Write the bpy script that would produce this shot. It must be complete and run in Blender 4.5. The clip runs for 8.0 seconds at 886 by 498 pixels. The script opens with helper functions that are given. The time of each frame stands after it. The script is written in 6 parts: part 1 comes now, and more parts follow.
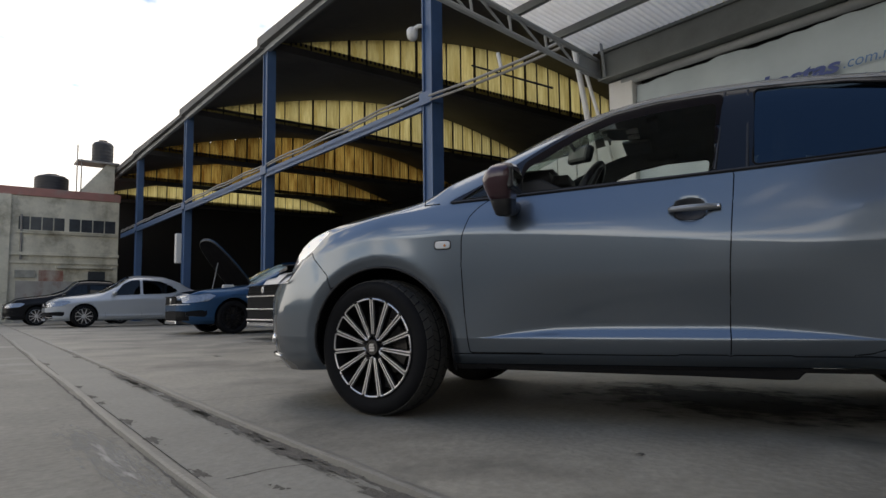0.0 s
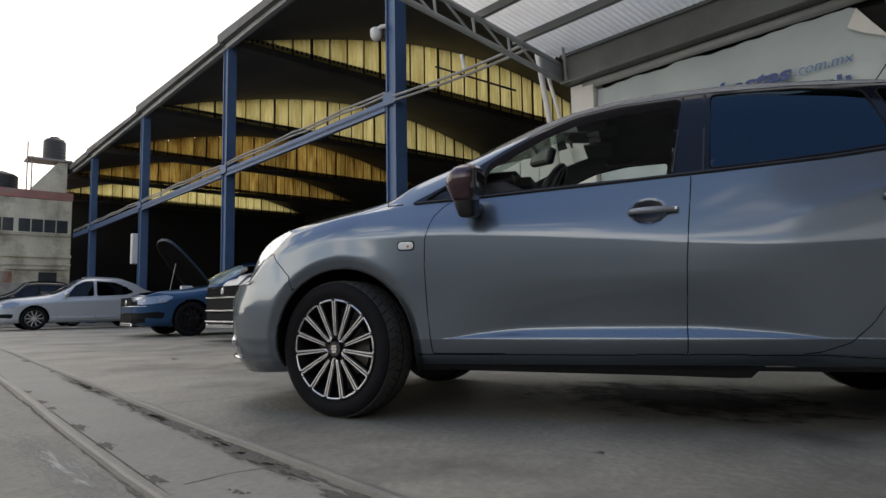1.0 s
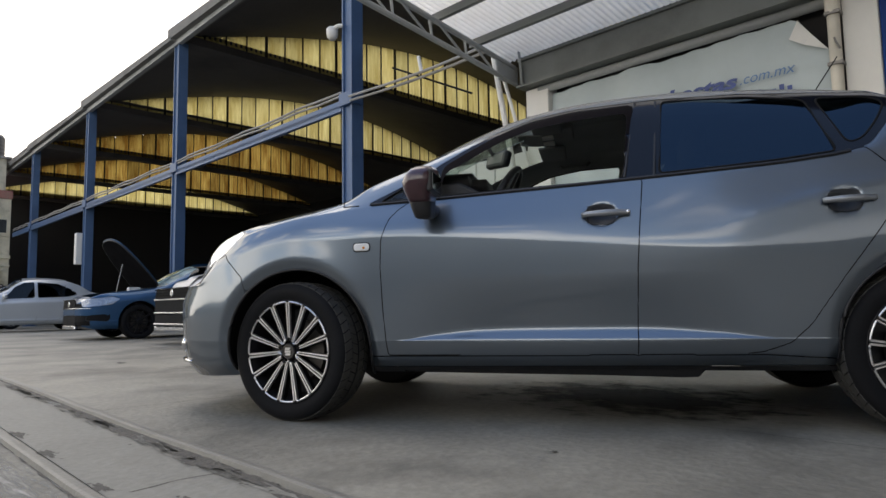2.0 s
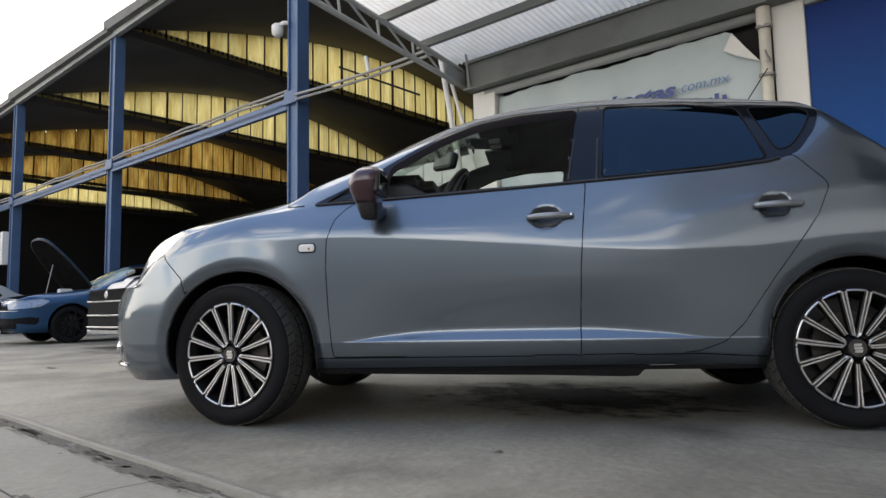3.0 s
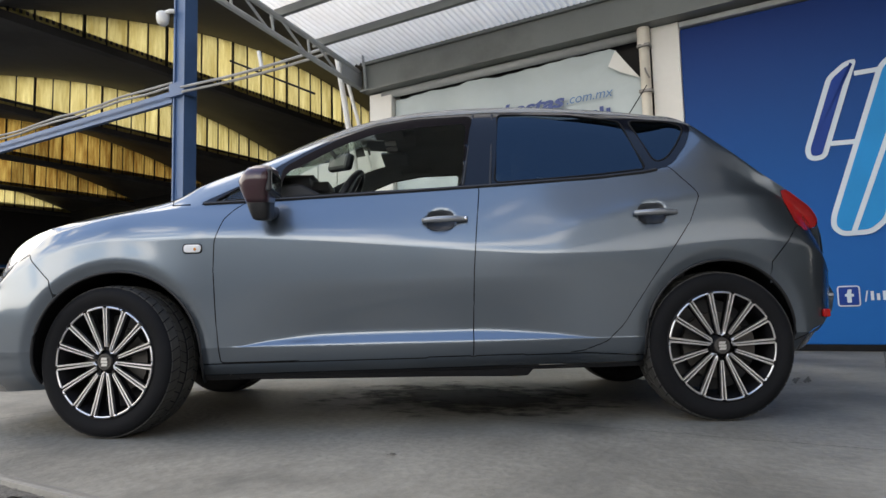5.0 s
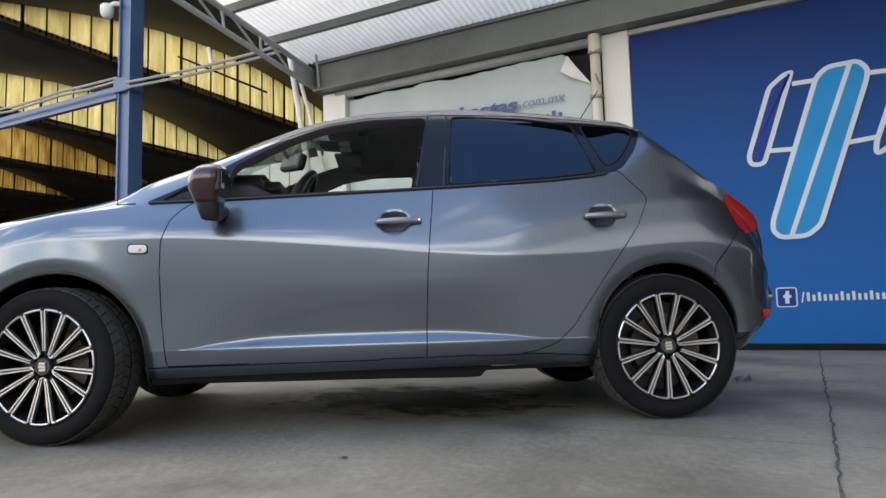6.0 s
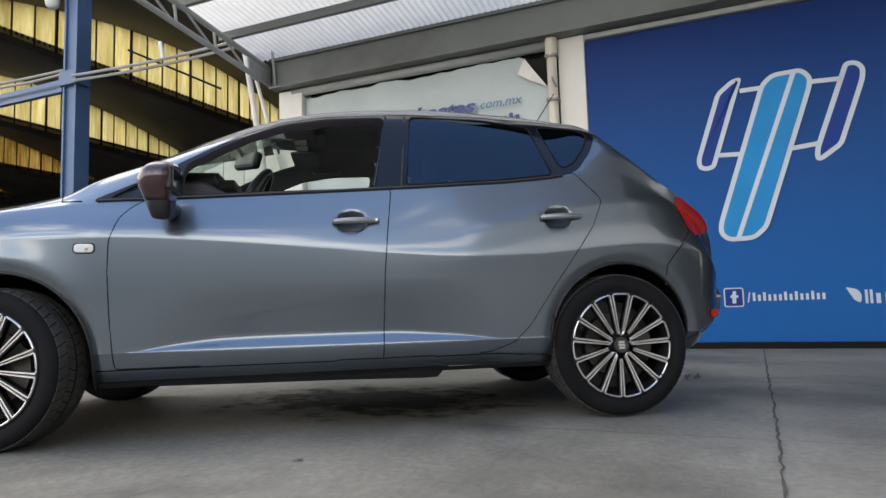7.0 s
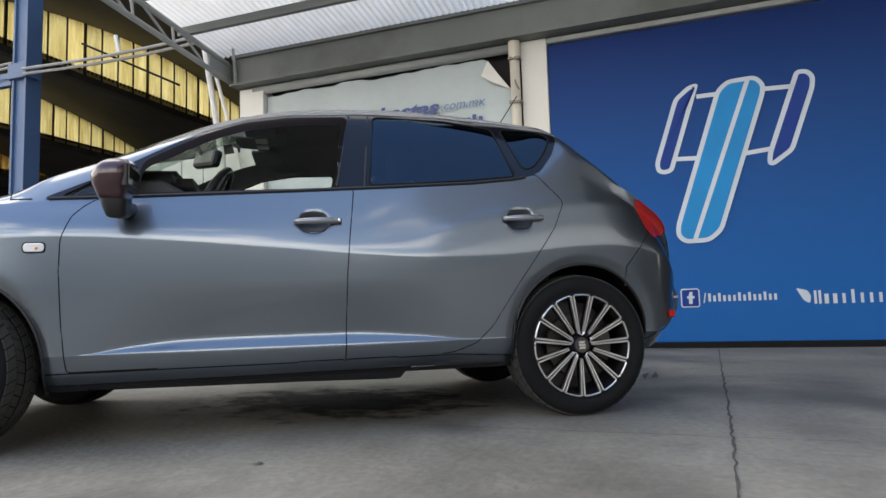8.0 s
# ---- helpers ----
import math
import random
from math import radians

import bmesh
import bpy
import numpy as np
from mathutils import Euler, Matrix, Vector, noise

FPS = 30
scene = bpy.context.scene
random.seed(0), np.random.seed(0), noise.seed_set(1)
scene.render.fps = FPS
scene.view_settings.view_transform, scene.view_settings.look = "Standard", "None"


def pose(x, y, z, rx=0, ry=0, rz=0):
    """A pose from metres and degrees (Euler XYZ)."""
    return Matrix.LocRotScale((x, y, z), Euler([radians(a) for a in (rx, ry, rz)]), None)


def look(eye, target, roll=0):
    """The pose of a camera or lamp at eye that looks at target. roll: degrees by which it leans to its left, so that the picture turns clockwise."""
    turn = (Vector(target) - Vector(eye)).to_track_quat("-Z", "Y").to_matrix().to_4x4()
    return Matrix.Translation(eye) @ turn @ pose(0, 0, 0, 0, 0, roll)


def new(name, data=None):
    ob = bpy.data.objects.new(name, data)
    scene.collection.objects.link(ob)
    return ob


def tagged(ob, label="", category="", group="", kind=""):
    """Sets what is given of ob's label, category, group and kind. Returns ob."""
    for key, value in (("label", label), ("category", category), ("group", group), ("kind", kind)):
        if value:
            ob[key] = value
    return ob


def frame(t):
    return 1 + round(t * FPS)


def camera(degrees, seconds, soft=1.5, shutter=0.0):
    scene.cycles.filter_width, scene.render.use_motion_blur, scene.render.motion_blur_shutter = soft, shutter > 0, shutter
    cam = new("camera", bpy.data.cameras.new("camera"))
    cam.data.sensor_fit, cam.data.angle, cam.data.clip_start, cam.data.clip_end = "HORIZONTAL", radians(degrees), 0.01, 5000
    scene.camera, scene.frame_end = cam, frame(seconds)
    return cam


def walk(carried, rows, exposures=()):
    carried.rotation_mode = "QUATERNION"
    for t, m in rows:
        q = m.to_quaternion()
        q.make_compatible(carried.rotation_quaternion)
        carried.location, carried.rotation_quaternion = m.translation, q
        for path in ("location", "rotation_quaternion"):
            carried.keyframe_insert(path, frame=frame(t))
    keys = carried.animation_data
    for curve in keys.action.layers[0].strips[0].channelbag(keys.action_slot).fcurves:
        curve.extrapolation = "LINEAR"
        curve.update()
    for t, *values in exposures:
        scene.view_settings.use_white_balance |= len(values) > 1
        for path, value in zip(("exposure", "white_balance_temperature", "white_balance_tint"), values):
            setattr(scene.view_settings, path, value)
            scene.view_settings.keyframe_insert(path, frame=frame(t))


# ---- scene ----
cam = camera(69.06, 8.0)
EYE = (1.295, -2.616, 0.482)
# seconds, yaw, pitch, roll: the camera turns where it stands
ROWS = [
    (0, 20.29, 5.09, -0.73),
    (0.5, 18.86, 5.11, -0.83),
    (1, 17.01, 5.13, -0.88),
    (1.5, 15.21, 5.17, -0.91),
    (3, 8.32, 5.24, -1.16),
    (3.5, 6.03, 5.25, -1.19),
    (4, 3.52, 5.27, -1.27),
    (4.5, 1.22, 5.25, -1.35),
    (6, -5.17, 5.29, -1.58),
    (6.5, -6.97, 5.22, -1.63),
    (7, -8.96, 5.22, -1.70),
    (7.5, -10.55, 5.22, -1.76),
    (8, -12.26, 5.19, -1.78),
]
# the picture brightens as the white sky leaves it
EXPOSURES = [(t, e - 0.08, 7350, 10) for t, e in ((0.0, -0.67), (1.5, -0.27), (3.0, 0.2), (4.5, 0.42), (6.0, 0.56), (8.0, 0.55))]
walk(cam, [(t, pose(*EYE, 90 + p, 0, w) @ pose(0, 0, 0, 0, 0, r)) for t, w, p, r in ROWS], exposures=EXPOSURES)

# ---- sky and sun ----
world = bpy.data.worlds.new("sky")
scene.world = world
world.use_nodes = True
wn, wl = world.node_tree.nodes, world.node_tree.links
wn.clear()
w_out = wn.new("ShaderNodeOutputWorld")
w_bg = wn.new("ShaderNodeBackground")
w_sky = wn.new("ShaderNodeTexSky")
w_sky.sky_type = "NISHITA"
w_sky.sun_disc = False
SUN_EL, SUN_AZ = 66.0, 345.0
w_sky.sun_elevation, w_sky.sun_rotation = radians(SUN_EL), radians(SUN_AZ)
w_sky.air_density, w_sky.dust_density, w_sky.ozone_density = 1.0, 0.5, 3.0
w_geo = wn.new("ShaderNodeTexCoord")
w_map = wn.new("ShaderNodeMapping")
w_map.inputs["Scale"].default_value = (1.0, 1.0, 2.2)
w_noise = wn.new("ShaderNodeTexNoise")
w_noise.inputs["Scale"].default_value = 7.0
w_noise.inputs["Detail"].default_value = 7.0
w_noise.inputs["Roughness"].default_value = 0.55
# bright cloud over the far end of the yard and low all round, thinning to blue overhead
w_dot = wn.new("ShaderNodeVectorMath")
w_dot.operation = "DOT_PRODUCT"
w_dot.inputs[1].default_value = (-0.10, 0.10, 0.0)
w_sep = wn.new("ShaderNodeSeparateXYZ")
w_sq = wn.new("ShaderNodeMath")
w_sq.operation = "MULTIPLY"
w_high = wn.new("ShaderNodeMath")
w_high.operation = "MULTIPLY_ADD"
w_high.inputs[1].default_value = -0.9
w_add = wn.new("ShaderNodeMath")
w_add.operation = "MULTIPLY_ADD"
w_add.inputs[1].default_value = 1.6
w_ramp = wn.new("ShaderNodeValToRGB")
w_ramp.color_ramp.elements[0].position, w_ramp.color_ramp.elements[1].position = 0.52, 0.72
w_mix = wn.new("ShaderNodeMix")
w_mix.data_type = "RGBA"
w_mix.inputs["B"].default_value = (8.0, 8.0, 8.0, 1)
wl.new(w_geo.outputs["Generated"], w_map.inputs["Vector"])
wl.new(w_map.outputs["Vector"], w_noise.inputs["Vector"])
wl.new(w_geo.outputs["Generated"], w_dot.inputs[0])
wl.new(w_geo.outputs["Generated"], w_sep.inputs["Vector"])
wl.new(w_sep.outputs["Z"], w_sq.inputs[0])
wl.new(w_sep.outputs["Z"], w_sq.inputs[1])
wl.new(w_sq.outputs[0], w_high.inputs[0])
wl.new(w_dot.outputs["Value"], w_high.inputs[2])
wl.new(w_noise.outputs["Fac"], w_add.inputs[0])
wl.new(w_high.outputs[0], w_add.inputs[2])
wl.new(w_add.outputs[0], w_ramp.inputs["Fac"])
wl.new(w_ramp.outputs["Color"], w_mix.inputs["Factor"])
wl.new(w_sky.outputs["Color"], w_mix.inputs["A"])
wl.new(w_mix.outputs["Result"], w_bg.inputs["Color"])
w_bg.inputs["Strength"].default_value = 0.34
wl.new(w_bg.outputs["Background"], w_out.inputs["Surface"])

sun_data = bpy.data.lights.new("sun", "SUN")
sun_data.energy, sun_data.angle, sun_data.color = 1.8, radians(52), (1.0, 0.93, 0.82)
sun = new("sun", sun_data)
sun_dir = Vector((math.sin(radians(SUN_AZ)) * math.cos(radians(SUN_EL)), math.cos(radians(SUN_AZ)) * math.cos(radians(SUN_EL)), math.sin(radians(SUN_EL))))
sun.matrix_basis = look(sun_dir * 40, (0, 0, 0))


# ---- materials ----
def surface(name, base, rough=0.6, metal=0.0, vary=0.15, scale=3.0, fine=40.0, bump=0.1, coat=0.0, per_object=0.0, stain=None, stain_at=0.6, dist=0.01, spec=0.5, grain=0.4):
    """A procedural surface: base colour with broad and fine variation, uneven gloss and fine relief, at real size."""
    m = bpy.data.materials.new(name)
    m.use_nodes = True
    n, l = m.node_tree.nodes, m.node_tree.links
    b = n["Principled BSDF"]
    b.inputs["Metallic"].default_value = metal
    b.inputs["Coat Weight"].default_value = coat
    b.inputs["Coat Roughness"].default_value = 0.05
    b.inputs["Specular IOR Level"].default_value = spec
    co = n.new("ShaderNodeTexCoord")
    big, small = n.new("ShaderNodeTexNoise"), n.new("ShaderNodeTexNoise")
    big.inputs["Scale"].default_value, big.inputs["Detail"].default_value = scale, 6
    small.inputs["Scale"].default_value, small.inputs["Detail"].default_value = fine, 4
    for t in (big, small):
        l.new(co.outputs["Object"], t.inputs["Vector"])
    mix = n.new("ShaderNodeMix")
    mix.data_type, mix.blend_type = "RGBA", "MIX"
    mix.inputs["A"].default_value = (*[c * (1 - vary) for c in base], 1)
    mix.inputs["B"].default_value = (*[min(1, c * (1 + vary)) for c in base], 1)
    add = n.new("ShaderNodeMath")
    add.operation = "MULTIPLY_ADD"
    l.new(small.outputs["Fac"], add.inputs[0])
    add.inputs[1].default_value = grain
    half = n.new("ShaderNodeMath")
    half.operation = "MULTIPLY_ADD"
    l.new(big.outputs["Fac"], half.inputs[0])
    half.inputs[1].default_value, half.inputs[2].default_value = 1.6, -0.3 - grain / 2
    l.new(half.outputs[0], add.inputs[2])
    l.new(add.outputs[0], mix.inputs["Factor"])
    colour = mix.outputs["Result"]
    if per_object:
        info = n.new("ShaderNodeObjectInfo")
        hsv = n.new("ShaderNodeHueSaturation")
        val = n.new("ShaderNodeMath")
        val.operation = "MULTIPLY_ADD"
        l.new(info.outputs["Random"], val.inputs[0])
        val.inputs[1].default_value, val.inputs[2].default_value = per_object * 2, 1 - per_object
        l.new(val.outputs[0], hsv.inputs["Value"])
        l.new(colour, hsv.inputs["Color"])
        colour = hsv.outputs["Color"]
    if stain:
        st = n.new("ShaderNodeTexNoise")
        st.inputs["Scale"].default_value, st.inputs["Detail"].default_value, st.inputs["Roughness"].default_value = scale * 0.55, 9, 0.65
        l.new(co.outputs["Object"], st.inputs["Vector"])
        ramp = n.new("ShaderNodeValToRGB")
        ramp.color_ramp.elements[0].position, ramp.color_ramp.elements[1].position = stain_at - 0.06, stain_at + 0.1
        l.new(st.outputs["Fac"], ramp.inputs["Fac"])
        smix = n.new("ShaderNodeMix")
        smix.data_type = "RGBA"
        smix.inputs["B"].default_value = (*stain, 1)
        l.new(ramp.outputs["Color"], smix.inputs["Factor"])
        l.new(colour, smix.inputs["A"])
        colour = smix.outputs["Result"]
    l.new(colour, b.inputs["Base Color"])
    rr = n.new("ShaderNodeMath")
    rr.operation = "MULTIPLY_ADD"
    l.new(big.outputs["Fac"], rr.inputs[0])
    rr.inputs[1].default_value, rr.inputs[2].default_value = rough * 0.4, rough * 0.8
    l.new(rr.outputs[0], b.inputs["Roughness"])
    if bump:
        bp = n.new("ShaderNodeBump")
        bp.inputs["Strength"].default_value, bp.inputs["Distance"].default_value = bump, dist
        l.new(small.outputs["Fac"], bp.inputs["Height"])
        l.new(bp.outputs["Normal"], b.inputs["Normal"])
    return m


def glass(name, tint, rough=0.0, ior=1.55, film=(1, 1, 1)):
    """A thin pane: clear or tinted, with the gloss that glass has."""
    m = bpy.data.materials.new(name)
    m.use_nodes = True
    n, l = m.node_tree.nodes, m.node_tree.links
    n.remove(n["Principled BSDF"])
    t, g, f, mx = n.new("ShaderNodeBsdfTransparent"), n.new("ShaderNodeBsdfGlossy"), n.new("ShaderNodeLayerWeight"), n.new("ShaderNodeMixShader")
    pw_, fr = n.new("ShaderNodeMath"), n.new("ShaderNodeMath")
    pw_.operation, fr.operation = "POWER", "MULTIPLY_ADD"
    f0 = ((ior - 1) / (ior + 1)) ** 2
    pw_.inputs[1].default_value = 5.0
    fr.inputs[1].default_value, fr.inputs[2].default_value = 1 - f0, f0
    f.inputs["Blend"].default_value = 0.5
    l.new(f.outputs["Facing"], pw_.inputs[0])
    l.new(pw_.outputs[0], fr.inputs[0])
    t.inputs["Color"].default_value = (*tint, 1)
    g.inputs["Roughness"].default_value = rough
    g.inputs["Color"].default_value = (*film, 1)
    l.new(fr.outputs[0], mx.inputs["Fac"])
    l.new(t.outputs["BSDF"], mx.inputs[1])
    l.new(g.outputs["BSDF"], mx.inputs[2])
    l.new(mx.outputs["Shader"], n["Material Output"].inputs["Surface"])
    return m


def thin_sheet(name, base, through_light, rough=0.4, per_object=0.0, dirt=(0.62, 0.48, 0.35)):
    """A translucent plastic sheet: it scatters the daylight that falls on its far side."""
    m = bpy.data.materials.new(name)
    m.use_nodes = True
    n, l = m.node_tree.nodes, m.node_tree.links
    out = n["Material Output"]
    d, t, mx = n["Principled BSDF"], n.new("ShaderNodeBsdfTranslucent"), n.new("ShaderNodeMixShader")
    co, no, st = n.new("ShaderNodeTexCoord"), n.new("ShaderNodeTexNoise"), n.new("ShaderNodeMix")
    no.inputs["Scale"].default_value, no.inputs["Detail"].default_value, no.inputs["Roughness"].default_value = 0.9, 8, 0.65
    mp = n.new("ShaderNodeMapping")
    mp.inputs["Scale"].default_value = (3.6, 3.6, 0.55)
    l.new(co.outputs["Object"], mp.inputs["Vector"])
    l.new(mp.outputs["Vector"], no.inputs["Vector"])
    ramp = n.new("ShaderNodeValToRGB")
    ramp.color_ramp.elements[0].position, ramp.color_ramp.elements[1].position = 0.36, 0.62
    l.new(no.outputs["Fac"], ramp.inputs["Fac"])
    st.data_type = "RGBA"
    st.inputs["A"].default_value = (*[c * q for c, q in zip(base, dirt)], 1)
    st.inputs["B"].default_value = (*base, 1)
    l.new(ramp.outputs["Color"], st.inputs["Factor"])
    info, hsv, val = n.new("ShaderNodeObjectInfo"), n.new("ShaderNodeHueSaturation"), n.new("ShaderNodeMath")
    val.operation = "MULTIPLY_ADD"
    l.new(info.outputs["Random"], val.inputs[0])
    val.inputs[1].default_value, val.inputs[2].default_value = per_object, 1 - per_object
    l.new(val.outputs[0], hsv.inputs["Value"])
    l.new(st.outputs["Result"], hsv.inputs["Color"])
    l.new(hsv.outputs["Color"], d.inputs["Base Color"])
    l.new(hsv.outputs["Color"], t.inputs["Color"])
    d.inputs["Roughness"].default_value = rough
    mx.inputs["Fac"].default_value = through_light
    l.new(d.outputs["BSDF"], mx.inputs[1])
    l.new(t.outputs["BSDF"], mx.inputs[2])
    l.new(mx.outputs["Shader"], out.inputs["Surface"])
    return m


M_GROUND = surface("worn_concrete", (0.238, 0.224, 0.189), 0.6, vary=0.38, scale=1.3, fine=30, bump=0.55, stain=(0.12, 0.114, 0.097), stain_at=0.535, dist=0.008, grain=1.0)
M_SLAB = surface("dark_slab_concrete", (0.134, 0.129, 0.110), 0.6, vary=0.45, scale=1.9, fine=28, bump=0.6, stain=(0.25, 0.24, 0.21), stain_at=0.585, dist=0.008, grain=1.0)
M_STRIP = surface("patched_concrete", (0.185, 0.180, 0.158), 0.6, vary=0.3, scale=1.6, fine=36, bump=0.3, grain=0.9, stain=(0.15, 0.14, 0.12), stain_at=0.62)
M_HOLE = surface("broken_concrete", (0.082, 0.076, 0.066), 0.8, vary=0.4, scale=9, fine=60, bump=0.6, dist=0.02)
M_STEEL_RAIL = surface("worn_steel", (0.23, 0.215, 0.2), 0.5, metal=0.35, vary=0.25, scale=4, fine=60, bump=0.2)
M_BLUE = surface("blue_steel_paint", (0.06, 0.115, 0.225), 0.5, vary=0.2, scale=1.6, fine=25, bump=0.08, stain=(0.09, 0.13, 0.22), stain_at=0.66)
M_BEAM = surface("grey_steel_paint", (0.15, 0.16, 0.152), 0.45, vary=0.12, scale=1.1, fine=20, bump=0.05, stain=(0.10, 0.105, 0.098), stain_at=0.6)
M_EDGE = surface("weathered_grey_paint", (0.33, 0.34, 0.34), 0.55, vary=0.2, scale=1.5, fine=20, bump=0.08)
M_EAVES = surface("dark_eaves_concrete", (0.17, 0.165, 0.155), 0.8, vary=0.25, scale=1.2, fine=12, bump=0.2, stain=(0.09, 0.085, 0.08), stain_at=0.56)
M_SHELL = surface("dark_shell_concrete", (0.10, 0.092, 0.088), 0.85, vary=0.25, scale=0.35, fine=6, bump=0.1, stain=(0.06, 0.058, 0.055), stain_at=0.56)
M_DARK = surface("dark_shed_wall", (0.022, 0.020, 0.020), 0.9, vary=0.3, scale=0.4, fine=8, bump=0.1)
M_MULLION = surface("dark_mullion", (0.03, 0.028, 0.024), 0.7, vary=0.2, bump=0.0)
M_AMBERSHEET = thin_sheet("browned_fibreglass", (0.58, 0.40, 0.11), 0.75, per_object=0.5, dirt=(0.42, 0.30, 0.2))
M_YELLOW = thin_sheet("yellowed_fibreglass", (0.90, 0.79, 0.36), 0.75, per_object=0.3, dirt=(0.66, 0.60, 0.46))
M_ROOFOPAQUE = surface("opaque_roof_sheet", (0.26, 0.26, 0.25), 0.5, metal=0.2, vary=0.15, scale=1.2, fine=20, bump=0.05)
M_ROOF = thin_sheet("white_translucent_sheet", (0.97, 0.94, 0.87), 0.85, dirt=(0.93, 0.92, 0.90))
M_WHITE = surface("white_wall_paint", (0.72, 0.70, 0.66), 0.6, vary=0.08, scale=0.9, fine=18, bump=0.06, stain=(0.5, 0.47, 0.42), stain_at=0.66)
M_PIPE = surface("cream_pipe", (0.62, 0.57, 0.48), 0.45, vary=0.12, scale=3, fine=25, bump=0.04, stain=(0.4, 0.33, 0.24), stain_at=0.63)
M_BANNER = surface("white_vinyl_banner", (0.44, 0.50, 0.51), 0.5, vary=0.08, scale=1.4, fine=9, bump=0.25, dist=0.03)
M_BLACK = surface("black_rubber", (0.012, 0.012, 0.013), 0.7, vary=0.25, scale=6, fine=60, bump=0.1, spec=0.1)
M_TREAD = surface("dusty_tread_rubber", (0.060, 0.058, 0.054), 0.85, vary=0.3, scale=8, fine=70, bump=0.15, dist=0.002, spec=0.25)
M_PLASTIC = surface("black_plastic", (0.016, 0.016, 0.018), 0.42, vary=0.2, scale=5, fine=90, bump=0.1, dist=0.002)
M_GLOSSBLACK = surface("gloss_black_trim", (0.006, 0.007, 0.012), 0.10, vary=0.1, bump=0.0, coat=0.0, spec=0.4)
M_INTERIOR = surface("grey_interior_fabric", (0.23, 0.23, 0.225), 0.85, vary=0.2, scale=4, fine=120, bump=0.15, dist=0.002)
M_DASH = surface("dash_plastic", (0.03, 0.03, 0.032), 0.6, vary=0.2, scale=5, fine=90, bump=0.1, dist=0.002)
M_CHROME = surface("chrome", (0.75, 0.75, 0.76), 0.12, metal=1.0, vary=0.05, bump=0.0)
M_ALLOY = surface("machined_alloy", (0.80, 0.78, 0.77), 0.36, metal=1.0, vary=0.06, scale=12, fine=160, bump=0.05, dist=0.001)
M_RIMDARK = surface("black_wheel_lacquer", (0.008, 0.0075, 0.009), 0.45, vary=0.2, bump=0.0, spec=0.25)
M_BRAKE = surface("brake_disc", (0.09, 0.082, 0.075), 0.5, metal=0.6, vary=0.2, bump=0.05)
# gloss coloured blue to put the deep sky's tone into the reflection
M_GLASSTINT = glass("tinted_glass", (0.04, 0.05, 0.05), ior=1.75, film=(0.45, 0.68, 0.92))
M_GLASS = glass("car_glass", (0.86, 0.92, 0.90))
M_GREENGLASS = glass("green_tinted_glass", (0.66, 0.74, 0.69))
M_DEFLECTOR = surface("smoked_acrylic", (0.008, 0.006, 0.007), 0.5, vary=0.2, bump=0.0, spec=0.04)
M_LENS = glass("clear_lens", (0.95, 0.96, 0.97), 0.02, ior=2.2)
M_RED = surface("red_lamp_lens", (0.45, 0.012, 0.012), 0.12, vary=0.15, scale=20, fine=120, bump=0.1, coat=0.6, dist=0.002)
M_WALLCREAM = surface("stained_render", (0.60, 0.555, 0.44), 0.8, vary=0.25, scale=1.3, fine=9, bump=0.2, stain=(0.30, 0.27, 0.20), stain_at=0.54, dist=0.02)
M_BANDRED = surface("faded_red_band", (0.36, 0.17, 0.14), 0.8, vary=0.2, scale=1.2, fine=9, bump=0.2, stain=(0.3, 0.24, 0.2), stain_at=0.58)
M_FELT = surface("black_felt", (0.010, 0.010, 0.011), 0.95, vary=0.3, scale=5, fine=60, bump=0.1, spec=0.0)
M_TANK = surface("black_tank_plastic", (0.02, 0.02, 0.022), 0.5, vary=0.2, bump=0.05)
M_CABLE = surface("grey_conduit", (0.34, 0.33, 0.31), 0.5, metal=0.3, vary=0.2, bump=0.05)
M_WINDOWDARK = surface("dark_window_glass", (0.05, 0.055, 0.06), 0.15, vary=0.3, scale=3, bump=0.0)


def car_paint(name, base, flake=0.6, rough=0.3, coat=0.2):
    """Metallic lacquer: flakes lose their gloss at low angles, under a clear coat."""
    m = surface(name, base, rough, metal=flake, vary=0.04, scale=1.2, fine=900, bump=0.0, coat=coat)
    m.node_tree.nodes["Principled BSDF"].inputs["Specular Tint"].default_value = (0.08, 0.08, 0.085, 1)
    return m


M_GREY = car_paint("grey_metallic_paint", (0.152, 0.186, 0.224), 0.94, 0.33, 1.0)
M_GREY.node_tree.nodes["Principled BSDF"].inputs["Coat IOR"].default_value = 1.85
M_GREY.node_tree.nodes["Principled BSDF"].inputs["Coat Roughness"].default_value = 0.09
M_WHITECAR = car_paint("silver_white_paint", (0.54, 0.56, 0.58), 0.3)
M_BLUECAR = car_paint("blue_metallic_paint", (0.034, 0.088, 0.175), 0.3)
M_SCREENSHEEN = surface("windscreen_sheen", (0.62, 0.70, 0.74), 0.4, vary=0.15, scale=6, bump=0.1)
M_BLACKCAR = car_paint("black_paint", (0.012, 0.012, 0.013), 0.0)
M_SCREEN = glass("bright_windscreen_glass", (0.05, 0.06, 0.06), ior=4.0)
M_VANWHITE = car_paint("silver_pickup_paint", (0.50, 0.50, 0.51), 0.2)
M_REFLECTOR = surface("lamp_reflector", (0.88, 0.88, 0.87), 0.2, metal=0.0, vary=0.1, scale=14, bump=0.0, coat=0.6)
M_LAMPBOWL = surface("dull_lamp_bowl", (0.30, 0.31, 0.33), 0.3, metal=0.5, vary=0.4, scale=25, bump=0.0, coat=0.5)
M_GREYTRIM = car_paint("grey_handle_paint", (0.30, 0.315, 0.335), 0.6, 0.3, 0.6)
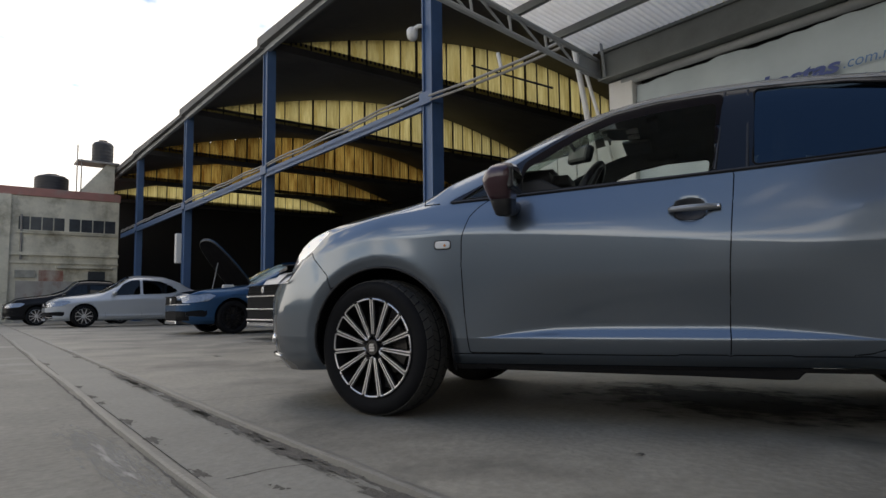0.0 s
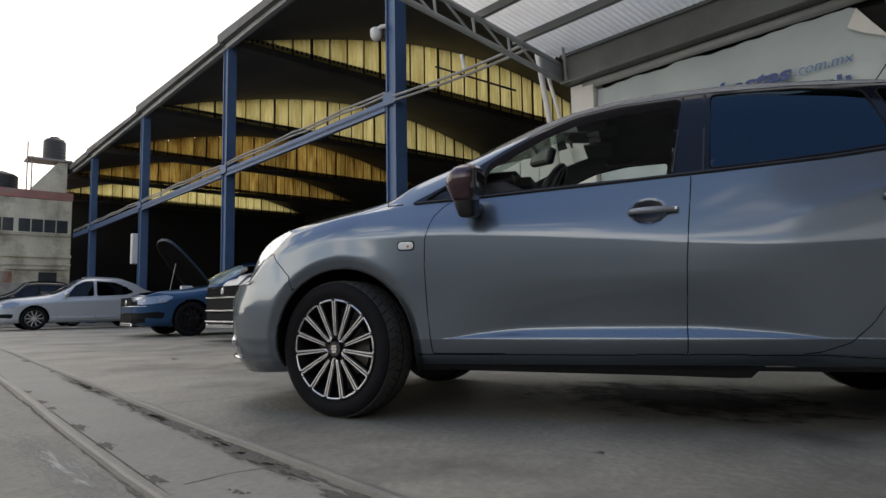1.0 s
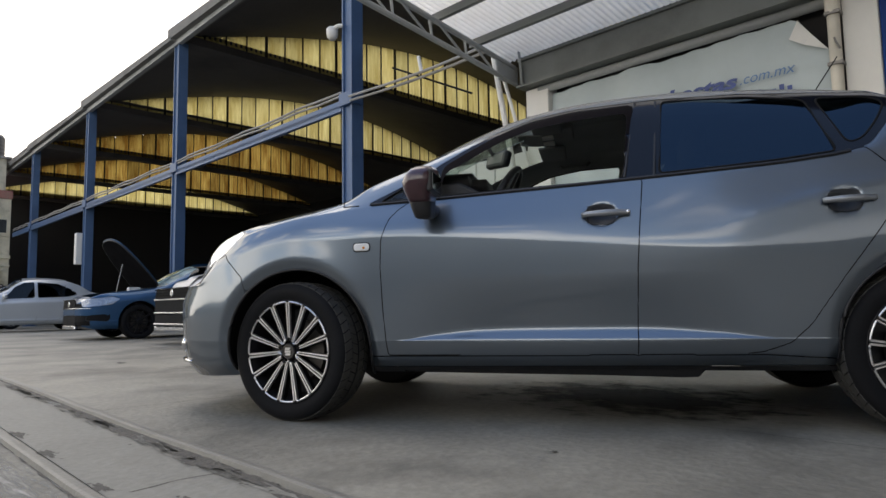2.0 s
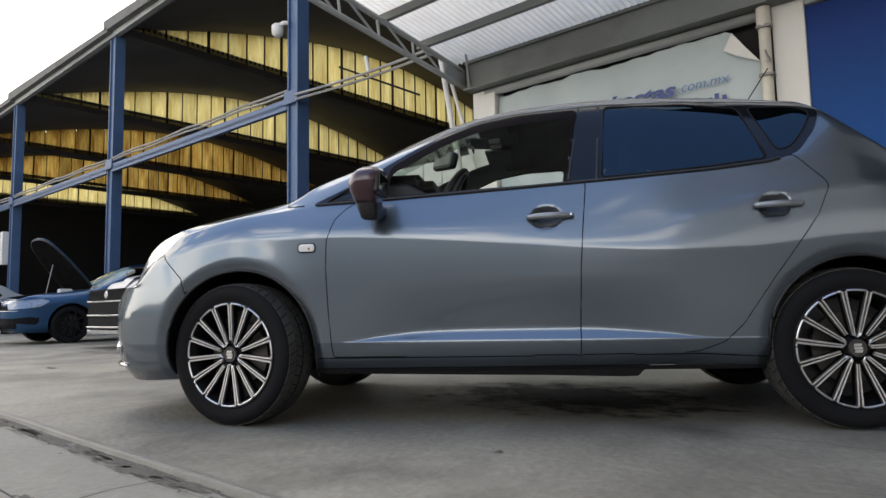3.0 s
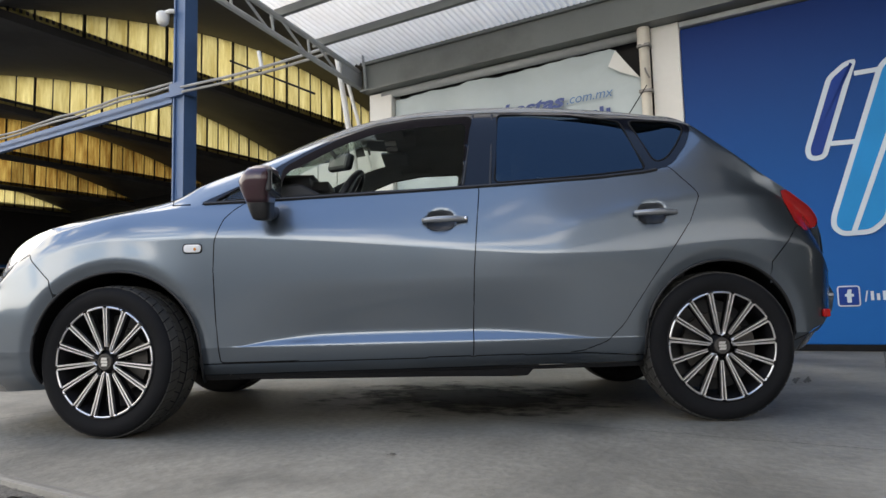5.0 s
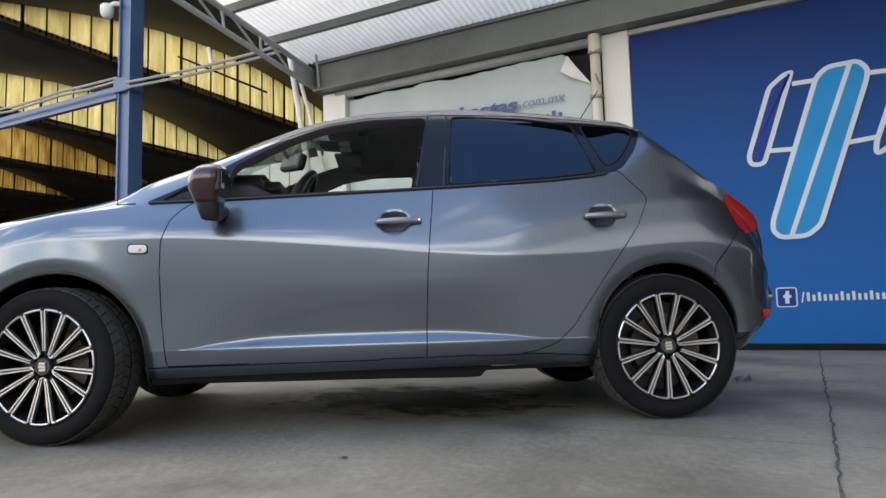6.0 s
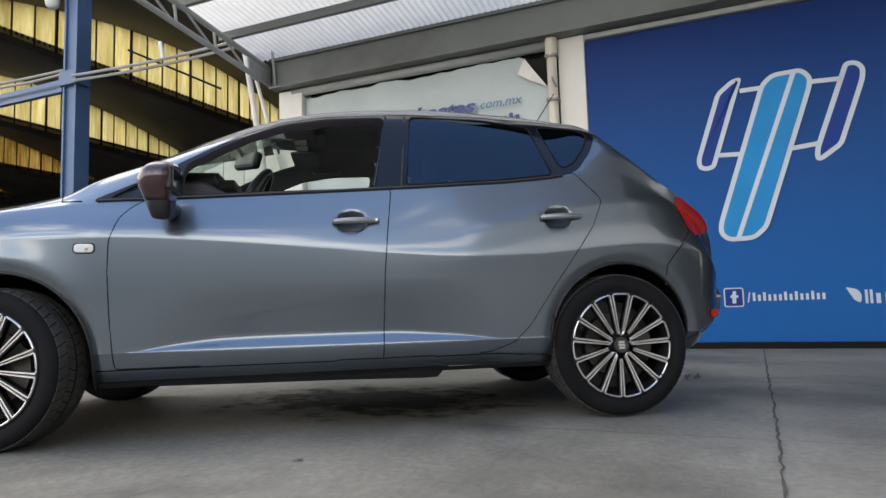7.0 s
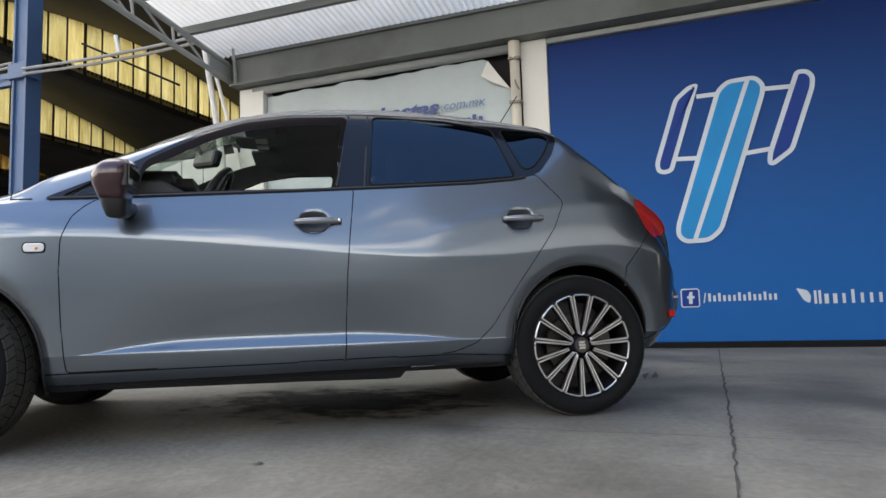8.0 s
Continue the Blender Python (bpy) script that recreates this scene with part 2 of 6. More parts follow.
M_GLASSDARK = glass("dark_car_glass", (0.05, 0.055, 0.055), ior=1.45)
# dark colour puts the shade of the recess into the bowl
M_BOWLSHADE = surface("shaded_bowl_paint", (0.035, 0.038, 0.043), 0.45, vary=0.1, bump=0.0, spec=0.3)
# metal darkened to stand for the dark view that the mirror reflects
M_DARKMIRROR = surface("darkened_mirror", (0.16, 0.165, 0.18), 0.08, metal=1.0, vary=0.05, bump=0.0)
M_AMBER = surface("amber_bulb", (0.8, 0.32, 0.05), 0.2, vary=0.1, bump=0.0, coat=0.5)
M_MIRROR = surface("burgundy_mirror_cap", (0.046, 0.013, 0.020), 0.3, vary=0.1, bump=0.0, coat=1.0)


def graded_panel(name, low, high, z0, z1):
    """A printed sheet whose base colour runs from one tone at the foot to another at the top."""
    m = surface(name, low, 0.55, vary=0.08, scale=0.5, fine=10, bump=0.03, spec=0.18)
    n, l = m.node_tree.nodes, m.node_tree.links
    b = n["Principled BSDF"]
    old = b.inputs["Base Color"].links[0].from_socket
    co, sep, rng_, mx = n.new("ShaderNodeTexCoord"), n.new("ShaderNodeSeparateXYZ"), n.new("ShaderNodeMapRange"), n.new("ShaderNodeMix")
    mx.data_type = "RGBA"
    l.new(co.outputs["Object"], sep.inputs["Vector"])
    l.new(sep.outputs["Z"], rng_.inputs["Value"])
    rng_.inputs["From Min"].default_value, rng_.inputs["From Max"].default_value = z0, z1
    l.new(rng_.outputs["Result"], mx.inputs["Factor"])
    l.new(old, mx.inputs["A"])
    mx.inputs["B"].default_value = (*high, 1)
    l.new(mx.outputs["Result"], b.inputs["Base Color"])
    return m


# base colour gets darker towards the top
M_BLUEPRINT = graded_panel("blue_printed_panel", (0.005, 0.112, 0.38), (0.004, 0.028, 0.155), 0.4, 3.3)


# ---- mesh helpers ----
def part(name, bm, material, parent=None, label="", smooth=False, m=None):
    """Links a bmesh as one mesh object, under a thing or a part where one is given."""
    me = bpy.data.meshes.new(name)
    bmesh.ops.recalc_face_normals(bm, faces=bm.faces[:]) if not smooth == "keep" else None
    bm.to_mesh(me)
    bm.free()
    mats = material if isinstance(material, (list, tuple)) else [material]
    for x in mats:
        me.materials.append(x)
    if smooth:
        me.polygons.foreach_set("use_smooth", [True] * len(me.polygons))
    ob = new(name, me)
    if parent:
        ob.parent = parent
    if m:
        ob.matrix_basis = m
    if label:
        ob["label"] = label
    return ob


def again(name, me, parent, m):
    """Another piece on the same mesh."""
    ob = new(name, me)
    ob.parent, ob.matrix_basis = parent, m
    return ob


def root(name, m, label, category, group="", kind=""):
    e = new(name)
    e.empty_display_size = 0.1
    e.matrix_basis = m
    return tagged(e, label, category, group, kind)


def box(x0, x1, y0, y1, z0, z1, bevel=0.0, bm=None, mat_index=0):
    own = bmesh.new()
    r = bmesh.ops.create_cube(own, size=1.0)
    for v in own.verts:
        v.co = Vector(((x0 + x1) / 2 + v.co.x * (x1 - x0), (y0 + y1) / 2 + v.co.y * (y1 - y0), (z0 + z1) / 2 + v.co.z * (z1 - z0)))
    if bevel:
        bmesh.ops.bevel(own, geom=own.edges[:], offset=bevel, segments=2, affect="EDGES", profile=0.5)
    if bm is None:
        return own
    return join(bm, own)


def join(bm, other):
    vs = [bm.verts.new(v.co) for v in other.verts]
    for key in ("nx", "ny", "nz"):
        la, lb = other.verts.layers.float.get(key), bm.verts.layers.float.get(key)
        if la and lb:
            for v0, v1 in zip(other.verts, vs):
                v1[lb] = v0[la]
    other.verts.index_update()
    for f in other.faces:
        try:
            bm.faces.new([vs[v.index] for v in f.verts]).smooth = f.smooth
        except ValueError:
            pass
    other.free()
    return bm


def tube(points, radius, n=10, bm=None, closed=False):
    """A round bar along points; radius may be a list."""
    bm = bm or bmesh.new()
    pts = [Vector(p) for p in points]
    rad = radius if isinstance(radius, (list, tuple)) else [radius] * len(pts)
    rings = []
    ref = Vector((0, 0, 1))
    for i, p in enumerate(pts):
        if closed:
            d = pts[(i + 1) % len(pts)] - pts[i - 1]
        else:
            d = pts[min(i + 1, len(pts) - 1)] - pts[max(i - 1, 0)]
        d.normalize()
        a = d.cross(ref if abs(d.z) < 0.95 else Vector((1, 0, 0))).normalized()
        b = d.cross(a)
        rings.append([bm.verts.new(p + rad[i] * (math.cos(k * math.tau / n) * a + math.sin(k * math.tau / n) * b)) for k in range(n)])
    last = len(rings) if closed else len(rings) - 1
    for i in range(last):
        r0, r1 = rings[i], rings[(i + 1) % len(rings)]
        for k in range(n):
            bm.faces.new((r0[k], r0[(k + 1) % n], r1[(k + 1) % n], r1[k]))
    if not closed:
        bm.faces.new(rings[0])
        bm.faces.new(rings[-1][::-1])
    return bm


def prism(outline, thick, axis="y", at=0.0, bm=None, bevel=0.0):
    """A flat outline of (a, b) given depth: axis y takes (x, z), axis x takes (y, z), axis z takes (x, y)."""
    own = bmesh.new()

    def put(a, b, c):
        return {"y": (a, c, b), "x": (c, a, b), "z": (a, b, c)}[axis]
    f0 = own.faces.new([own.verts.new(put(a, b, at)) for a, b in outline])
    r = bmesh.ops.extrude_face_region(own, geom=[f0])
    off = Vector(put(0, 0, thick))
    for v in r["geom"]:
        if isinstance(v, bmesh.types.BMVert):
            v.co += off
    if bevel:
        bmesh.ops.bevel(own, geom=[e for e in own.edges], offset=bevel, segments=1, affect="EDGES")
    return join(bm, own) if bm else own


def lathe(profile, n=48, axis="y", bm=None):
    """Turns (radius, along) pairs round an axis."""
    bm = bm or bmesh.new()
    rings = []
    for r, h in profile:
        ring = []
        for k in range(n):
            a = k * math.tau / n
            c, s = r * math.cos(a), r * math.sin(a)
            ring.append(bm.verts.new((c, h, s) if axis == "y" else (c, s, h)))
        rings.append(ring)
    for i in range(len(rings) - 1):
        for k in range(n):
            bm.faces.new((rings[i][k], rings[i][(k + 1) % n], rings[i + 1][(k + 1) % n], rings[i + 1][k]))
    return bm


# the yard's buildings stand at 32 degrees to the grey car
YARD = pose(0, 0, 0, 0, 0, -32)


def yard(u, v, z=0.0, turn=0.0):
    return YARD @ pose(u, v, z, 0, 0, turn)


# ---- ground ----
bm = bmesh.new()
bmesh.ops.create_grid(bm, x_segments=40, y_segments=40, size=400)
tagged(part("ground", bm, M_GROUND, m=YARD), "grey worn concrete yard with stains and joints", "ground", kind="structure")

# ---- blue wall, pillar, banner and beam of the canopy building ----
WALL_V = 5.45
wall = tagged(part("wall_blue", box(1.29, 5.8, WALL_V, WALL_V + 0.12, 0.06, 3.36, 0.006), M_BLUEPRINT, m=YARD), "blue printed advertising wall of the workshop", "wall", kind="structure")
# unseen wall past the panels, added to darken what the bumper reflects
tagged(part("wall_unseen_bay", box(5.802, 11.0, WALL_V + 0.02, WALL_V + 0.14, 0.06, 3.36), M_DARK, m=YARD), "unseen dark wall added to darken the car's rear reflection", "wall", kind="structure")
tagged(part("baseboard", box(1.30, 11.0, WALL_V - 0.02, WALL_V + 0.1, 0.0, 0.06, 0.004), M_BLACK, m=YARD), "dark strip along the wall's foot", "baseboard", kind="structure")
tagged(part("pillar", box(0.99, 1.285, WALL_V - 0.02, WALL_V + 0.3, 0, 3.45, 0.012), M_WHITE, m=YARD), "white painted concrete pillar", "pillar", kind="structure")
tagged(part("pillar", box(-2.80, -2.43, WALL_V - 0.05, WALL_V + 0.3, 0, 3.43, 0.012), M_WHITE, m=YARD), "white painted corner pillar", "pillar", kind="structure")
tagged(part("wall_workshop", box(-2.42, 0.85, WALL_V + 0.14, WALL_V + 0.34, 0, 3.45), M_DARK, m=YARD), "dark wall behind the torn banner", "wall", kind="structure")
bm = box(-2.85, 11.0, WALL_V - 0.12, WALL_V - 0.02, 3.47, 3.83)
box(-2.85, 11.0, WALL_V - 0.16, WALL_V + 0.1, 3.831, 3.85, bm=bm)
box(-2.85, 11.0, WALL_V - 0.2, WALL_V + 0.1, 3.45, 3.475, bm=bm)
beam = tagged(part("beam", bm, M_BEAM, m=YARD), "long grey painted steel fascia beam", "beam", kind="structure")
tagged(part("trim", tube([(-2.6, WALL_V - 0.0, 3.40), (0.86, WALL_V - 0.0, 3.40)], 0.055, 14), M_EDGE, m=YARD, smooth=True), "rounded grey shutter housing under the beam", "trim", kind="structure")
tagged(part("trim", box(1.29, 11.0, WALL_V - 0.05, WALL_V + 0.1, 3.37, 3.43, 0.012), M_EDGE, m=YARD), "light metal strip over the blue wall", "trim", kind="structure")

# ---- canopy: translucent corrugated roof on purlins and a tapering truss ----
def roof_z(v):
    return 3.86 + 0.135 * (WALL_V - v)


CAN_U0, CAN_U1, CAN_V0, CAN_V1 = -3.12, 11.5, 1.0, WALL_V - 0.02
canopy = root("canopy", YARD, "translucent white corrugated canopy on grey steel purlins", "canopy", kind="structure")
vs_roof = [CAN_V0, 2.0, 3.6, CAN_V1]
# plastic sheets over the building's corner; unseen opaque ones added beyond to darken reflections
for u0, u1, mat, label in ((CAN_U0, 2.4, M_ROOF, "white translucent corrugated plastic"), (2.4, CAN_U1, M_ROOFOPAQUE, "unseen opaque grey sheet added to darken the reflections below")):
    bm = bmesh.new()
    nu = int((u1 - u0) / 0.0156)
    grid = []
    for i in range(nu + 1):
        u = u0 + i * 0.0156
        h = 0.017 * math.cos(u / 0.078 * math.tau)
        grid.append([bm.verts.new((u, v, roof_z(v) + 0.07 + h)) for v in vs_roof])
    for i in range(nu):
        for j in range(len(vs_roof) - 1):
            bm.faces.new((grid[i][j], grid[i + 1][j], grid[i + 1][j + 1], grid[i][j + 1]))
    part("sheet", bm, mat, canopy, label, smooth=True)
for v in (4.64, 3.89, 3.14, 2.39, 1.64, 1.06):
    z = roof_z(v)
    bm = box(CAN_U0, CAN_U1, v - 0.03, v + 0.03, z - 0.05, z + 0.052, 0.004)
    part("purlin", bm, M_BEAM, canopy, "grey steel purlin")


def truss(u):
    t = root("roof_truss", yard(u, 0), "grey welded steel truss carrying the canopy", "truss", "canopy trusses")
    v_end = 1.05
    lo = lambda v: 3.56 + 0.12 * (5.4 - v)
    hi = lambda v: roof_z(v) - 0.085
    part("bottom_chord", tube([(0, 5.4, lo(5.4)), (0, v_end, lo(v_end))], 0.035, 8), M_EDGE, t)
    part("top_chord", tube([(0, 5.35, hi(5.35)), (0, v_end, hi(v_end))], 0.035, 8), M_EDGE, t)
    v = 5.0
    while v > 1.4:
        part("web_bar", tube([(0, v, lo(v)), (0, v - 0.04, hi(v - 0.04))], 0.017, 6), M_EDGE, t)
        part("web_bar", tube([(0, v - 0.06, lo(v - 0.06)), (0, v - 0.52, hi(v - 0.52))], 0.017, 6), M_EDGE, t)
        v -= 0.62
    part("gusset", box(-0.01, 0.01, 5.0, 5.42, lo(5.4) - 0.02, hi(5.4) + 0.03, 0.003), M_EDGE, t)
    return t


truss(-2.95)
brace = root("steel_brace", YARD, "pale steel props leaning against the corner pillar", "brace")
part("bar", tube([(-3.283, 5.303, 4.04), (-2.98, 5.35, 2.2)], 0.04, 8), M_WHITE, brace)
part("bar", tube([(-3.12, 5.3, 3.72), (-2.70, 5.35, 2.2)], 0.025, 8), M_WHITE, brace)
part("bar", tube([(-2.82, 5.28, 4.06), (-2.78, 5.3, 3.5)], 0.018, 8), M_EDGE, brace)

tagged(part("trim", box(-2.9, 11.4, WALL_V - 0.10, WALL_V + 0.06, 3.852, 3.90, 0.004), M_BEAM, m=YARD), "grey flashing between the beam and the canopy", "trim", kind="structure")

# ---- shed: blue columns, conoid roof shells, yellow glazing ----
COLS = [-6.8, -14.45, -22.05, -29.6]
BAY = 7.6
FAC = 5.45
SPAN = 19.0
RISE = 1.83


def arch(v):
    k = (v - FAC - 0.3) / SPAN
    return 7.90 + 0.08 * k + RISE * math.sin(math.pi * min(1, max(0, k)))


def base_line(v):
    return 7.97 + 0.08 * (v - FAC) / SPAN


def column(u):
    c = root("steel_column", yard(u, FAC), "tall blue painted steel column of the shed", "column", "shed columns")
    bm = box(-0.15, -0.11, -0.13, 0.13, 0, 7.72, 0.004)
    part("flange", bm, M_BLUE, c)
    part("flange", box(0.11, 0.15, -0.13, 0.13, 0, 7.72, 0.004), M_BLUE, c)
    part("web", box(-0.11, 0.11, -0.09, 0.09, 0, 7.72), M_BLUE, c)
    part("base_plate", box(-0.24, 0.24, -0.22, 0.22, 0, 0.03, 0.004), M_BLUE, c)
    part("bracket", box(-0.2, 0.2, -0.17, 0.05, 4.18, 4.42, 0.01), M_BLUE, c)
    return c


for u in COLS:
    column(u)

for i, u in enumerate(COLS + [-37.2, -44.8]):
    # roof shell from the straight edge at u_near to the arched edge one bay further
    u_near, u_far = u + BAY, u
    bm = bmesh.new()
    rows_ = []
    NA, NB = 40, 14
    for a in range(NA + 1):
        v = FAC + 0.05 + (SPAN - 0.05) * a / NA
        line = []
        for b in range(NB + 1):
            k = b / NB
            z = base_line(v) * (1 - k) + arch(v) * k + 0.14
            line.append(bm.verts.new((u_near + (u_far - 0.4 - u_near) * k, v, z)))
        rows_.append(line)
    for a in range(NA):
        for b in range(NB):
            bm.faces.new((rows_[a][b], rows_[a + 1][b], rows_[a + 1][b + 1], rows_[a][b + 1]))
    r = bmesh.ops.extrude_face_region(bm, geom=bm.faces[:])
    for g in r["geom"]:
        if isinstance(g, bmesh.types.BMVert):
            g.co.z += 0.10
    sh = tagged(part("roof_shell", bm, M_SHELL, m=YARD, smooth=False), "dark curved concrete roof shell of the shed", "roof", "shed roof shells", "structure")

for i, u in enumerate(COLS + [-37.2, -44.8]):
    g = root("clerestory_window", yard(u, 0), "arched band of yellowed translucent roof glazing", "window", "shed clerestories", "structure")
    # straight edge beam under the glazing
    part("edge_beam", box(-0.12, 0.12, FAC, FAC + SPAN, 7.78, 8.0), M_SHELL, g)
    n = 30
    step = SPAN / n
    for k in range(n):
        v0, v1 = FAC + k * step, FAC + (k + 1) * step
        z00, z01 = base_line(v0) + 0.04, base_line(v1) + 0.04
        z10, z11 = max(arch(v0) + 0.12, z00), max(arch(v1) + 0.12, z01)
        if max(z10 - z00, z11 - z01) < 0.1:
            continue
        bm = bmesh.new()
        m_ = 8
        cols_ = []
        for q in range(m_ + 1):
            f = q / m_
            off = 0.012 * (1 if q % 2 else -1)
            vv = v0 + (v1 - v0) * f
            # daylight shows through small gaps under the shell's edge
            gap = 0.17 if q == 0 and i in (1, 2, 3) and k % 2 and z10 - z00 > 0.5 else 0.0
            cols_.append((bm.verts.new((off, vv, z00 + (z01 - z00) * f)), bm.verts.new((off, vv, z10 + (z11 - z10) * f - gap))))
        for q in range(m_):
            bm.faces.new((cols_[q][0], cols_[q + 1][0], cols_[q + 1][1], cols_[q][1]))
        old_sheet = i in (3, 4)
        part("pane", bm, M_AMBERSHEET if old_sheet else M_YELLOW, g)
        wide = 0.07 if k % 4 == 0 else 0.022
        part("mullion", box(0.02, 0.08, v0 - wide / 2 - 0.01, v0 + wide / 2 - 0.01, z00 - 0.05, z10 + 0.02), M_MULLION, g)

# edge beams along the facade, the lower tie beam, conduit
def eaves_drop(u):
    return 0.014 * min(0.0, u + 12.0)


bm = prism([(0.0, 7.70), (-12.0, 7.70), (-37.2, 7.70 + eaves_drop(-37.2)), (-37.2, 7.84 + eaves_drop(-37.2)), (-12.0, 7.84), (0.0, 7.84)], 0.12, "y", FAC - 0.16)
tagged(part("beam", bm, M_EDGE, m=YARD), "grey eaves beam along the shed columns", "beam", kind="structure")
for i in range(len(COLS)):
    a = COLS[i] - 0.16
    b = (COLS[i + 1] if i + 1 < len(COLS) else -33.0) + 0.16
    bm = box(b, a, FAC - 0.14, FAC + 0.06, 4.16, 4.22)
    box(b, a, FAC - 0.14, FAC - 0.10, 4.10, 4.30, bm=bm)
    tagged(part("tie_beam", bm, M_BLUE, m=YARD), "blue steel tie beam between two columns", "beam", "tie beams", "structure")
    for dz in (0.40, 0.47):
        pts = [(a + (b - a) * k / 10, FAC - 0.12, 4.0 + dz + 0.02 * math.sin(k * 1.9 + dz * 9)) for k in range(11)]
        tagged(part("conduit", tube(pts, 0.022, 6), M_CABLE, m=YARD), "thin conduit clipped along the tie beam", "conduit", "conduits")
for dz, dv in ((0.0, 0.0), (0.07, 0.03)):
    pts = [(-6.6 + (3.65) * k / 10, FAC - 0.2 - dv, 4.2 + dz - 0.06 * (k / 10) - 0.05 * math.sin(math.pi * k / 10)) for k in range(11)]
    tagged(part("conduit", tube(pts, 0.022, 6), M_CABLE, m=YARD), "conduit strung from the column to the canopy", "conduit", "conduits")
# eaves slabs over the facade edge, each rising to its far end
for u in [0.8] + COLS:
    d0, d1 = eaves_drop(u), eaves_drop(u - BAY)
    bm = prism([(u, 7.80 + d0), (u - BAY - 0.25, 7.86 + d1), (u - BAY - 0.25, 8.14 + d1), (u, 7.93 + d0)], 0.42, "y", FAC - 0.30)
    tagged(part("eaves_slab", bm, M_EAVES, m=YARD), "weathered projecting eaves slab", "eaves", "eaves slabs", "structure")
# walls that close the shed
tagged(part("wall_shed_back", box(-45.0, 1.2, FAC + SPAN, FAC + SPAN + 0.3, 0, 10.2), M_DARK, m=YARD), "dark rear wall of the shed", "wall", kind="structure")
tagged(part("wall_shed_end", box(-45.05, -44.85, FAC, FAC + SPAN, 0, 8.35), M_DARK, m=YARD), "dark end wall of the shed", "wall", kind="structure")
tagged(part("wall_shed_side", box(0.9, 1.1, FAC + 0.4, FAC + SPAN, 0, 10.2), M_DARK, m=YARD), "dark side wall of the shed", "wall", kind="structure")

# ---- far building with water tanks ----
BU = -33.0
bld = root("annex_building", yard(BU, 0), "old two-storey cream rendered building with a faded red parapet", "building")
part("wall", box(-9, 0, -9.0, 5.25, 0, 5.9), M_WALLCREAM, bld)
part("parapet", box(-9.05, 0.05, -9.05, 5.3, 5.9, 6.3, 0.02), M_BANDRED, bld)
part("cornice", box(-0.01, 0.10, -9.0, 5.28, 3.1, 3.25, 0.01), M_WALLCREAM, bld)
part("cornice", box(-0.01, 0.07, -9.0, 5.28, 2.72, 2.80, 0.01), M_WALLCREAM, bld)

# ---- cars: shell lofted from its lines ----
def pchip(xs, ys):
    xs, ys = np.array(xs, float), np.array(ys, float)
    h, d = np.diff(xs), np.diff(ys) / np.diff(xs)
    m = np.zeros_like(ys)
    m[0], m[-1] = d[0], d[-1]
    for i in range(1, len(xs) - 1):
        if d[i - 1] * d[i] > 0:
            w1, w2 = 2 * h[i] + h[i - 1], h[i] + 2 * h[i - 1]
            m[i] = (w1 + w2) / (w1 / d[i - 1] + w2 / d[i])

    def f(x):
        x = np.clip(np.asarray(x, float), xs[0], xs[-1])
        i = np.clip(np.searchsorted(xs, x) - 1, 0, len(xs) - 2)
        t = (x - xs[i]) / h[i]
        return (2 * t**3 - 3 * t**2 + 1) * ys[i] + (t**3 - 2 * t**2 + t) * h[i] * m[i] + (-2 * t**3 + 3 * t**2) * ys[i + 1] + (t**3 - t**2) * h[i] * m[i + 1]
    return f


def line(*pairs):
    return pchip([p[0] for p in pairs], [p[1] for p in pairs])


def inside(poly, x, z):
    r = np.zeros(x.shape, bool)
    n = len(poly)
    for i in range(n):
        (x0, z0), (x1, z1) = poly[i], poly[(i + 1) % n]
        if z0 == z1:
            continue
        c = ((z0 > z) != (z1 > z)) & (x < (x1 - x0) * (z - z0) / (z1 - z0) + x0)
        r ^= c
    return r


def nearest_on(polys, x, z):
    best, bx, bz = np.full(x.shape, 1e9), x.copy(), z.copy()
    for poly in polys:
        n = len(poly)
        for i in range(n):
            (x0, z0), (x1, z1) = poly[i], poly[(i + 1) % n]
            dx, dz = x1 - x0, z1 - z0
            q = dx * dx + dz * dz
            if q < 1e-12:
                continue
            t = np.clip(((x - x0) * dx + (z - z0) * dz) / q, 0, 1)
            px, pz = x0 + t * dx, z0 + t * dz
            d = (px - x) ** 2 + (pz - z) ** 2
            k = d < best
            best[k], bx[k], bz[k] = d[k], px[k], pz[k]
    return np.sqrt(best), bx, bz


def rounded(poly, r=0.03, n=5):
    """The outline with its corners rounded."""
    out = []
    m = len(poly)
    for i in range(m):
        p, a, b = Vector(poly[i]), Vector(poly[i - 1]), Vector(poly[(i + 1) % m])
        ra = min(r, (a - p).length * 0.45)
        rb = min(r, (b - p).length * 0.45)
        s, e = p + (a - p).normalized() * ra, p + (b - p).normalized() * rb
        for k in range(n + 1):
            t = k / n
            out.append(tuple(s * (1 - t) ** 2 + p * 2 * t * (1 - t) + e * t * t))
    return out


def circle(cx, cz, r, n=40):
    return [(cx + r * math.cos(k * math.tau / n), cz + r * math.sin(k * math.tau / n)) for k in range(n)]


